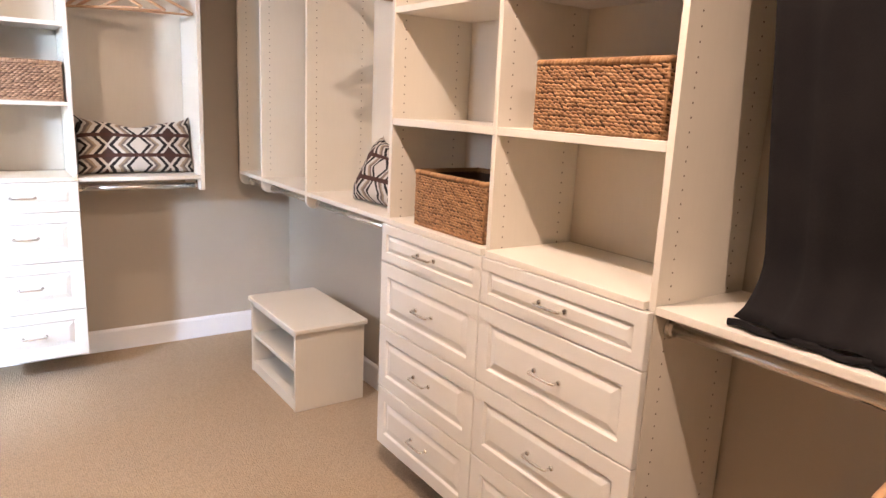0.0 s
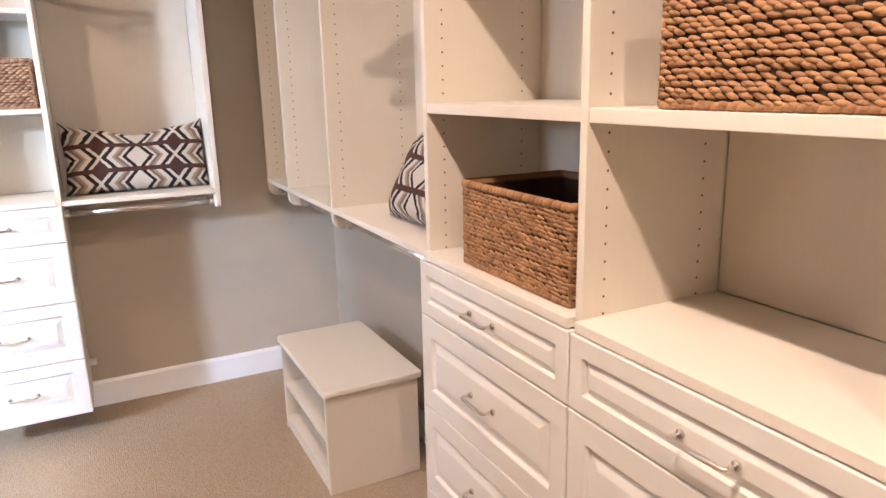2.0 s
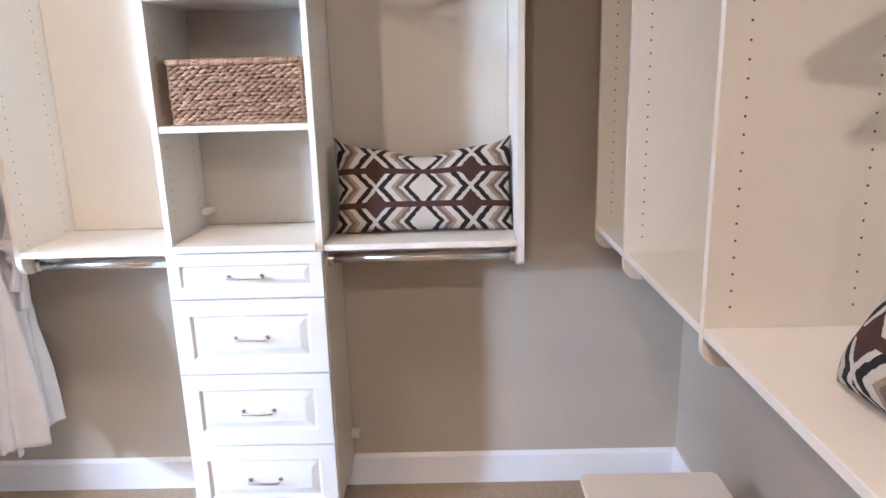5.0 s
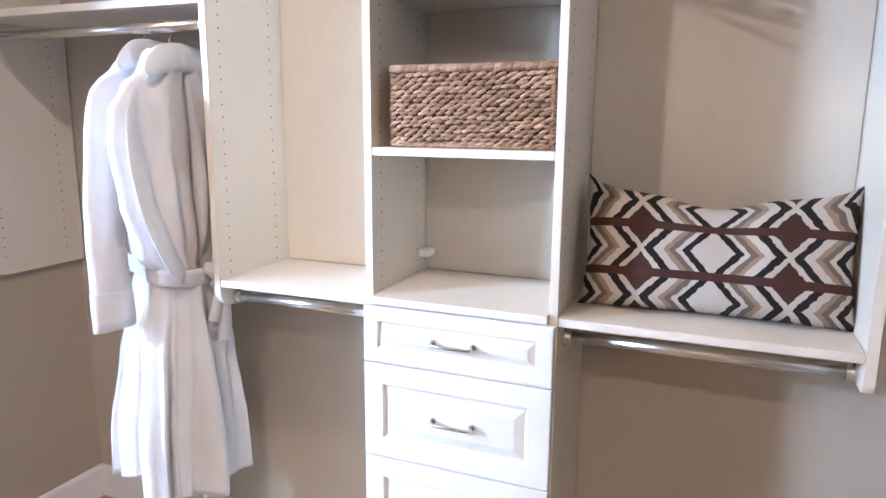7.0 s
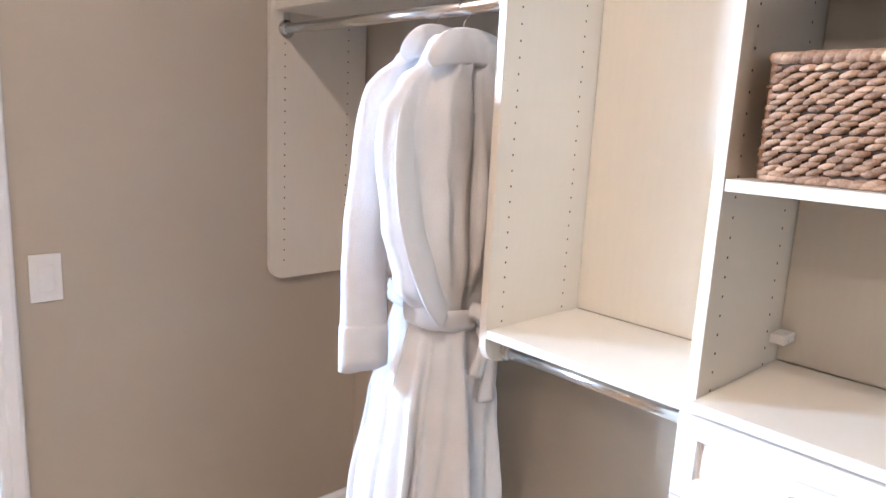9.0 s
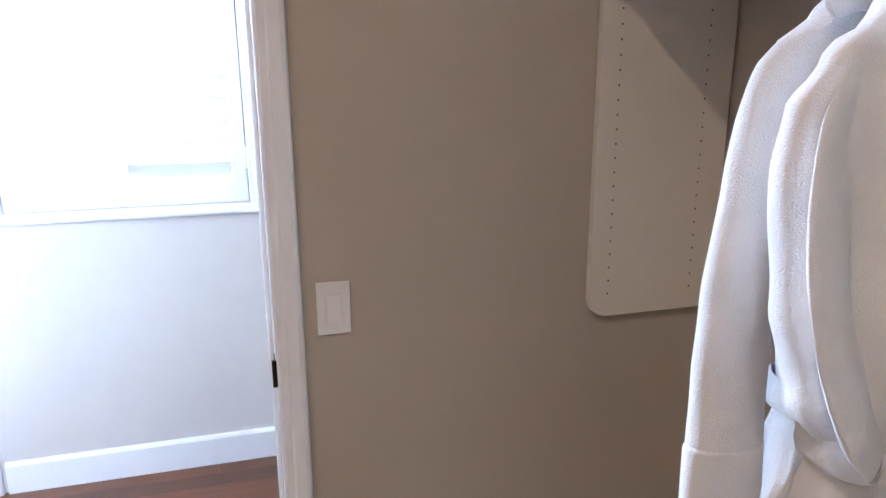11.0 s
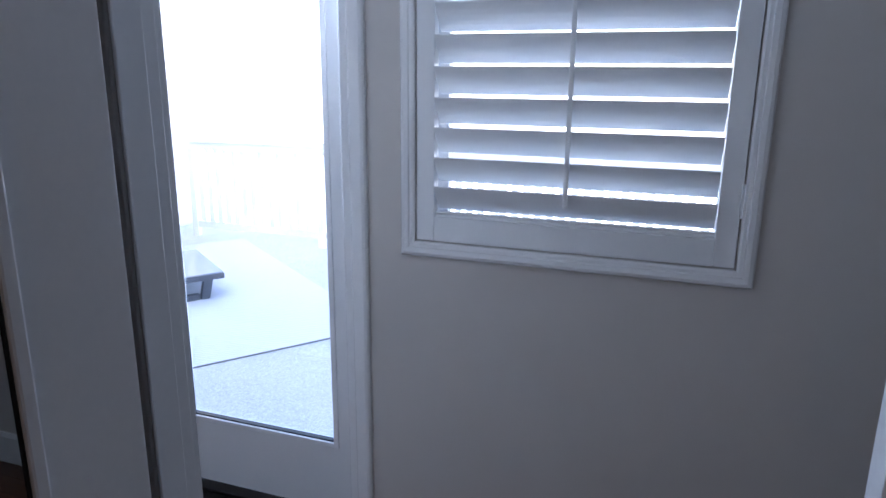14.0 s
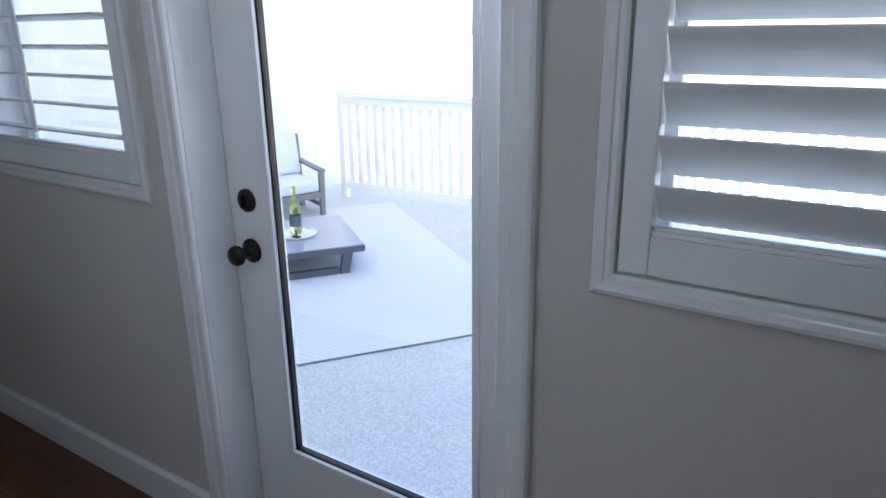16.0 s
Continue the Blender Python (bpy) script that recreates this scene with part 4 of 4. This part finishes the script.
part("hem", tube(_hem, 0.0095, 10, None, 0.8), M_DARK, _c, "thick turned hem", True)

_g = thing("dark_jacket", "black jacket on a beech hanger on the lower rod", "jacket", (1.275, 0.455, -0.015))
_jl = []
for _z, _w, _d in ((0.30, 0.20, 0.045), (0.55, 0.20, 0.045), (0.72, 0.205, 0.04), (0.79, 0.195, 0.032), (0.84, 0.09, 0.02)):
    _jl.append([(_w * math.cos(a), _d * math.sin(a) * (1 + 0.12 * math.sin(5 * a)), _z) for a in (2 * math.pi * i / 28 for i in range(28))])
part("body", rings(_jl), M_DARK, _g, smooth=True)
part("hanger_bar", tube([(-0.205, 0, 0.80), (-0.12, 0, 0.835), (0, 0, 0.865), (0.12, 0, 0.835), (0.205, 0, 0.80)], 0.012, 10), M_HANG, _g, "natural beech hanger", True)
part("hook", tube([(0, 0, 0.865), (0, 0, 0.93)] + [(-0.033 + 0.0195 * math.cos(radians(a)) + 0.033, 0, 0.953 + 0.0195 * math.sin(radians(a))) for a in range(-60, 200, 26)], 0.0018, 8), M_CHROME, _g, "chrome wire hook", True)


# ---- hall: planks, windows with shutters, glazed door ----
def shutter_window(name, y0, y1, tilt, label):
    """A window with a moulded frame and a louvred shutter; tilt: degrees by which the louvres stand up."""
    t = thing(name, label, "window", (0, 0, 0), "shuttered windows", "structure")
    casing("window_frame", HX, 1, y0 - 0.002, y1 + 0.002, WZ0 - 0.002, WZ1 + 0.002, 0.040, "", True, t)
    part("reveal", boxes((HX - 0.168, HX - 0.03, y0, y0 + 0.008, WZ0, WZ1), (HX - 0.168, HX - 0.03, y1 - 0.008, y1, WZ0, WZ1), (HX - 0.168, HX - 0.03, y0 + 0.008, y1 - 0.008, WZ0, WZ0 + 0.008), (HX - 0.168, HX - 0.03, y0 + 0.008, y1 - 0.008, WZ1 - 0.008, WZ1)), M_SHUT, t)
    xs0, xs1 = HX - 0.026, HX + 0.006
    a, b, lo, hi = y0 + 0.002, y1 - 0.002, WZ0 + 0.002, WZ1 - 0.002
    st, rl = 0.049, 0.080
    # Dark strips added behind the gap round the shutter, as its shade.
    part("gap_shade", boxes((xs0 + 0.004, xs0 + 0.006, y0 - 0.001, a + 0.002, WZ0, WZ1), (xs0 + 0.004, xs0 + 0.006, b - 0.002, y1, WZ0, WZ1), (xs0 + 0.004, xs0 + 0.006, a + 0.002, b - 0.002, WZ0, lo + 0.002)), M_SHADE, t, "dark strip for the shade in the gap round the shutter")
    fr = part("shutter_frame", boxes((xs0, xs1, a, a + st, lo, hi), (xs0, xs1, b - st, b, lo, hi), (xs0, xs1, a + st, b - st, hi - rl, hi), bevel=0.002), M_SHUT, t)
    part("bottom_rail", boxes((xs0, xs1, a + st + 0.0005, b - st - 0.0005, lo, lo + 0.066), (xs0 + 0.004, xs1 - 0.006, a + st + 0.001, b - st - 0.001, lo + 0.066, lo + 0.074), (xs0 + 0.009, xs1 - 0.012, a + st + 0.001, b - st - 0.001, lo + 0.074, lo + 0.080), bevel=0.0015), M_SHUT, fr)
    pitch, half = 0.0765, 0.044
    z = lo + 0.0795 + 0.038
    up = radians(tilt)
    prof = [(math.cos(q) * half, math.sin(q) * 0.0055) for q in (2 * math.pi * i / 18 for i in range(18))]
    mid = HX - 0.010
    loop = [(mid + u * math.cos(up) - w * math.sin(up), u * math.sin(up) + w * math.cos(up)) for u, w in prof]
    rnd = random.Random(4)
    while z < hi - rl - 0.02:
        dz = rnd.uniform(-0.0012, 0.0012)
        part("louvre", rings([[(x, y, z + dz + h) for x, h in loop] for y in (a + st + 0.003, b - st - 0.003)]), M_SHUT, t, smooth=False)
        z += pitch
    rx = mid + half * math.cos(up) + 0.007
    part("tilt_rod", boxes((rx, rx + 0.010, (y0 + y1) / 2 - 0.006, (y0 + y1) / 2 + 0.006, lo + 0.082 + 0.035, hi - rl - 0.03), bevel=0.003), M_SHUT, t)
    for zz in (lo + 0.16, hi - 0.16):
        part("hinge", boxes((xs1, xs1 + 0.003, b - 0.004, b + 0.006, zz - 0.04, zz + 0.04), bevel=0.001), M_SHUT, t)
    # sash and pane outside
    sx0, sx1 = HX - 0.150, HX - 0.120
    part("sash", boxes((sx0, sx1, y0 + 0.008, y0 + 0.048, WZ0 + 0.008, WZ1 - 0.008), (sx0, sx1, y1 - 0.048, y1 - 0.008, WZ0 + 0.008, WZ1 - 0.008), (sx0, sx1, y0 + 0.048, y1 - 0.048, WZ0 + 0.008, WZ0 + 0.05), (sx0, sx1, y0 + 0.048, y1 - 0.048, WZ1 - 0.05, WZ1 - 0.008), bevel=0.002), M_TRIM, t)
    p = part("pane", boxes((sx0 + 0.013, sx0 + 0.017, y0 + 0.046, y1 - 0.046, WZ0 + 0.048, WZ1 - 0.048)), M_GLASS, t, "clear glass pane")
    p.visible_shadow = False
    return t


shutter_window("window_1", *W1, 52, "white window with nearly closed plantation shutters")
shutter_window("window_2", *W2, 8, "white window with open plantation shutters")

casing("trim", HX, 1, GD[0] + 0.016, GD[1] - 0.016, 0.0, 2.045, 0.075, "white casing round the glazed balcony door")
structure("door_frame", boxes((HX - 0.17, HX, GD[0], GD[0] + 0.018, 0, 2.06), (HX - 0.17, HX, GD[1] - 0.018, GD[1], 0, 2.06), (HX - 0.17, HX, GD[0] + 0.018, GD[1] - 0.018, 2.042, 2.06)), M_TRIM, "white lining of the balcony door opening", "door frame")
structure("threshold", boxes((HX - 0.19, HX - 0.005, GD[0] + 0.0185, GD[1] - 0.0185, -0.04, 0.022), (HX - 0.12, HX - 0.07, GD[0] + 0.0185, GD[1] - 0.0185, 0.022, 0.036), bevel=0.003), M_BLACK, "dark bronze threshold under the balcony door", "threshold")
_d = thing("balcony_door", "white balcony door with one tall glass pane, closed", "door", (HX - 0.115, GD[0] + 0.021, 0.040))
_w, _h = GD[1] - GD[0] - 0.042, 1.998
_g0, _g1, _gz0, _gz1 = 0.148, _w - 0.112, 0.250, _h - 0.075
part("slab", boxes((-0.045, 0, 0, _g0, 0, _h), (-0.045, 0, _g1, _w, 0, _h), (-0.045, 0, _g0, _g1, 0, _gz0), (-0.045, 0, _g0, _g1, _gz1, _h)), M_TRIM, _d)
part("glazing_bead", boxes((-0.004, 0.005, _g0 - 0.012, _g0 + 0.006, _gz0 - 0.012, _gz1 + 0.012), (-0.004, 0.005, _g1 - 0.006, _g1 + 0.012, _gz0 - 0.012, _gz1 + 0.012), (-0.004, 0.005, _g0 + 0.006, _g1 - 0.006, _gz0 - 0.012, _gz0 + 0.006), (-0.004, 0.005, _g0 + 0.006, _g1 - 0.006, _gz1 - 0.006, _gz1 + 0.012), bevel=0.002), M_TRIM, _d)
part("gasket", boxes((-0.034, -0.012, _g0 + 0.0002, _g0 + 0.006, _gz0, _gz1), (-0.034, -0.012, _g1 - 0.006, _g1 - 0.0002, _gz0, _gz1), (-0.034, -0.012, _g0 + 0.006, _g1 - 0.006, _gz0 + 0.0002, _gz0 + 0.005), (-0.034, -0.012, _g0 + 0.006, _g1 - 0.006, _gz1 - 0.008, _gz1 - 0.0002)), M_BLACK, _d, "black glazing gasket")
_p = part("pane", boxes((-0.027, -0.021, _g0 + 0.004, _g1 - 0.004, _gz0 + 0.004, _gz1 - 0.004)), M_GLASS, _d, "clear glass pane")
_p.visible_shadow = False


def turned(pts, sides=20):
    """A turned knob along x from (x, radius) pairs."""
    return rings([[(x, r * math.cos(a), r * math.sin(a)) for a in (2 * math.pi * i / sides for i in range(sides))] for x, r in pts])


_kb = part("deadbolt", turned([(0, 0.031), (0.006, 0.031), (0.010, 0.027), (0.012, 0.020), (0.0125, 0.004)]), M_BLACK, _d, "dark bronze deadbolt rose", True)
_kb.location = (0.0, 0.066, 0.978)
part("thumb_turn", boxes((0.012, 0.024, -0.004, 0.004, -0.017, 0.017), bevel=0.002), M_BLACK, _kb)
_kn = part("knob", turned([(0, 0.033), (0.006, 0.033), (0.010, 0.028), (0.013, 0.013), (0.034, 0.012), (0.040, 0.020), (0.048, 0.0265), (0.058, 0.0275), (0.066, 0.022), (0.069, 0.010), (0.0695, 0.002)]), M_BLACK, _d, "dark bronze round knob on a rose", True)
_kn.location = (0.0, 0.066, 0.842)

# ---- balcony ----
BZ = -0.03
structure("balcony_floor", boxes((-6.85, HX - 0.19, -2.1, 5.5, BZ - 0.15, BZ)), M_CONC, "speckled grey concrete balcony floor", "balcony floor")
structure("balcony_wall", boxes((-6.83, HX - 0.171, -2.35, -1.98, BZ - 0.15, 3.4)), M_STUCCO, "cream stucco side wall of the balcony", "wall")
structure("facade", boxes((HX - 0.19, HX - 0.171, -2.10, 0.055, -0.2, 2.9), (HX - 0.19, HX - 0.171, 0.865, GD[0] - 0.001, -0.2, 2.9), (HX - 0.19, HX - 0.171, GD[1] + 0.001, 2.134, -0.2, 2.9), (HX - 0.19, HX - 0.171, 2.95, 5.5, -0.2, 2.9)), M_STUCCO, "cream stucco outer face of the house", "wall")
# Unseen block, added only to keep the sun off balcony and railing.
structure("upper_storey", boxes((HX - 0.19, EX + 0.2, -2.4, 5.5, CEIL + 0.125, 6.0)), M_STUCCO, "unseen stucco block above the ceiling, added to shade the balcony", "house wall")
structure("ground", boxes((-400, 400, -400, 400, -3.6, -3.4)), M_CONC, "pale paved ground below the balcony", "ground")

_r = thing("balcony_railing", "white balcony railing with upright slats", "railing", (-6.25, 0, BZ))
part("top_rail", boxes((-0.03, 0.03, -1.60, 5.4, 0.90, 0.945), (-0.018, 0.018, -1.60, 5.4, 0.83, 0.899), bevel=0.003), M_RAIL, _r)
part("bottom_rail", boxes((-0.02, 0.02, -1.60, 5.4, 0.085, 0.15), bevel=0.003), M_RAIL, _r)
for _y in (-1.57, -0.20, 1.4, 3.0, 4.6):
    part("post", boxes((-0.028, 0.028, _y - 0.03, _y + 0.03, 0.0, 0.84), bevel=0.002), M_RAIL, _r)
_slat = None
for _k in range(72):
    _y = -1.48 + 0.095 * _k
    if min(abs(_y - q) for q in (-1.57, -0.20, 1.4, 3.0, 4.6)) < 0.058:
        continue
    if _slat is None:
        _slat = part("slat", boxes((-0.009, 0.009, -0.026, 0.026, 0.151, 0.829)), M_RAIL, _r)
        _slat.location = (0, _y, 0)
    else:
        _o = _slat.copy()
        scene.collection.objects.link(_o)
        _o.location = (0, _y, 0)

_rg = thing("outdoor_rug", "pale grey flatweave rug on the balcony floor", "rug", (-4.617, 1.14, BZ))
_rg.rotation_euler = (0, 0, radians(-36.9))
part("weave", boxes((0.0, 2.0, -2.75, 0.0, 0.0, 0.008), bevel=0.002), M_RUG, _rg)
part("binding", tube([(0.0, 0.004, 0.005), (1.0, 0.004, 0.005), (2.0, 0.004, 0.005)], 0.005, 8), M_TEAK, _rg, "darker bound edge")

_tb = thing("coffee_table", "low dark grey outdoor coffee table on the rug", "table", (-4.74, -0.115, BZ + 0.008))
_tb.rotation_euler = (0, 0, radians(-36.9))
_tt = part("tabletop", boxes((0, 1.10, -0.75, 0, 0.140, 0.178), bevel=0.003), M_SLATE, _tb)
# Paler sheet added over the dark top, for the sky reflected in it.
part("sheen_top", boxes((0.004, 1.096, -0.746, -0.004, 0.1785, 0.186), bevel=0.002), M_TABTOP, _tt, "grey table surface with sky sheen in the colour")
for _y in (-0.08, -0.72):
    part("leg", plate([(0.10, 0.0), (0.16, 0.0), (0.13, 0.1395), (0.07, 0.1395)], _y, _y + 0.05, "y", 0.002), M_SLATE, _tb)
    part("leg", plate([(0.94, 0.0), (1.00, 0.0), (1.03, 0.1395), (0.97, 0.1395)], _y, _y + 0.05, "y", 0.002), M_SLATE, _tb)
    part("foot_rail", boxes((0.165, 0.935, _y + 0.002, _y + 0.048, 0.0, 0.04), bevel=0.002), M_SLATE, _tb)

_TT = BZ + 0.008 + 0.1865
_bx, _by = -4.67, -0.62
_ty = thing("tray", "round white marble tray on the coffee table", "tray", (_bx, _by, _TT))
part("dish", rings([[(r * math.cos(a), r * math.sin(a), z) for a in (2 * math.pi * i / 32 for i in range(32))] for r, z in ((0.10, 0), (0.125, 0.004), (0.128, 0.014), (0.122, 0.014), (0.118, 0.008), (0.01, 0.008))]), M_TRAY, _ty, smooth=False)
_bo = thing("wine_bottle", "green glass wine bottle with a label, on the tray", "bottle", (_bx - 0.01, _by - 0.02, _TT + 0.0085))
part("glass", rings([[(r * math.cos(a), r * math.sin(a), z) for a in (2 * math.pi * i / 24 for i in range(24))] for r, z in ((0.034, 0.0), (0.038, 0.004), (0.038, 0.17), (0.034, 0.195), (0.018, 0.222), (0.0145, 0.24), (0.0145, 0.295), (0.016, 0.297), (0.016, 0.306))]), M_BOTTLE, _bo, smooth=True)
part("label", rings([[(0.0384 * math.cos(a), 0.0384 * math.sin(a), z) for a in (2 * math.pi * i / 24 for i in range(24))] for z in (0.05, 0.12)], False), M_LABEL, _bo, "dark paper label", True)
_ck = thing("corkscrew", "small dark corkscrew on the tray", "corkscrew", (_bx + 0.07, _by + 0.06, _TT + 0.0085))
part("handle", boxes((-0.012, 0.012, -0.03, 0.03, 0.0, 0.014), bevel=0.003), M_BLACK, _ck)
part("post", bar((0, 0, 0.014), (0, 0, 0.055), 0.006, 10), M_BLACK, _ck)

_ch = thing("lounge_chair", "low grey teak outdoor lounge chair with pale cushions", "chair", (-5.46, -1.615, BZ))
_ch.rotation_euler = (0, 0, radians(157))
for _x in (-0.31, 0.27):
    part("leg", plate([(-0.235, 0.0), (-0.195, 0.0), (-0.205, 0.365), (-0.255, 0.365)], _x, _x + 0.04, "x", 0.004), M_TEAK, _ch)
    part("leg", plate([(0.19, 0.0), (0.23, 0.0), (0.275, 0.62), (0.235, 0.62)], _x, _x + 0.04, "x", 0.004), M_TEAK, _ch)
    part("armrest", plate([(-0.265, 0.3655), (0.214, 0.395), (0.214, 0.417), (-0.265, 0.390)], _x - 0.006, _x + 0.046, "x", 0.004), M_TEAK, _ch)
    part("stretcher", boxes((_x + 0.008, _x + 0.032, -0.194, 0.192, 0.075, 0.105), bevel=0.003), M_TEAK, _ch)
part("seat_frame", boxes((-0.269, 0.269, -0.240, -0.212, 0.155, 0.205), (-0.269, 0.269, 0.16, 0.19, 0.155, 0.205), (-0.269, -0.24, -0.211, 0.159, 0.155, 0.205), (0.24, 0.269, -0.211, 0.159, 0.155, 0.205), bevel=0.003), M_TEAK, _ch)
part("seat_cushion", boxes((-0.262, 0.262, -0.245, 0.17, 0.206, 0.305), bevel=0.03, segments=3), M_CUSH, _ch, "pale fabric seat cushion", True)
_bm = boxes((-0.262, 0.262, -0.055, 0.055, 0.0, 0.36), bevel=0.035, segments=3)
bmesh.ops.transform(_bm, matrix=pose(0, 0.150, 0.300, -10, 0, 0), verts=_bm.verts[:])
part("back_cushion", _bm, M_CUSH, _ch, "pale fabric back cushion", True)
part("back_frame", boxes((-0.269, 0.269, 0.225, 0.25, 0.46, 0.50), (-0.269, 0.269, 0.24, 0.265, 0.575, 0.615), bevel=0.003), M_TEAK, _ch)


# ---- hall planks, each a board of its own ----
_hall = thing("floor_hall", "red-brown hardwood plank floor of the hall", "floor", (0, 0, 0), "", "structure")
_rnd = random.Random(21)
_cache = {}
_x = HX + 0.0005
_wd = 0.083
while _x < WX - 0.006:
    _x2 = min(_x + _wd, WX - 0.003)
    _y = HS - _rnd.uniform(0.0, 0.9)
    while _y < HN:
        _len = _rnd.choice((0.6, 0.9, 1.2, 1.5))
        _ya, _yb = max(_y, HS), min(_y + _len, HN)
        _key = (round(_x2 - _x, 4), round(_yb - _ya, 3))
        if _yb - _ya > 0.01:
            if _key not in _cache:
                _ob = part("plank", boxes((0.0006, _key[0] - 0.0006, 0.0006, _key[1] - 0.0006, -0.0155, -0.0003)), M_PLANK, _hall)
                _cache[_key] = _ob.data
            else:
                _ob = new("plank", _cache[_key])
                _ob.parent = _hall
            _ob.location = (_x, _ya, 0)
        _y += _len
    _x = _x2
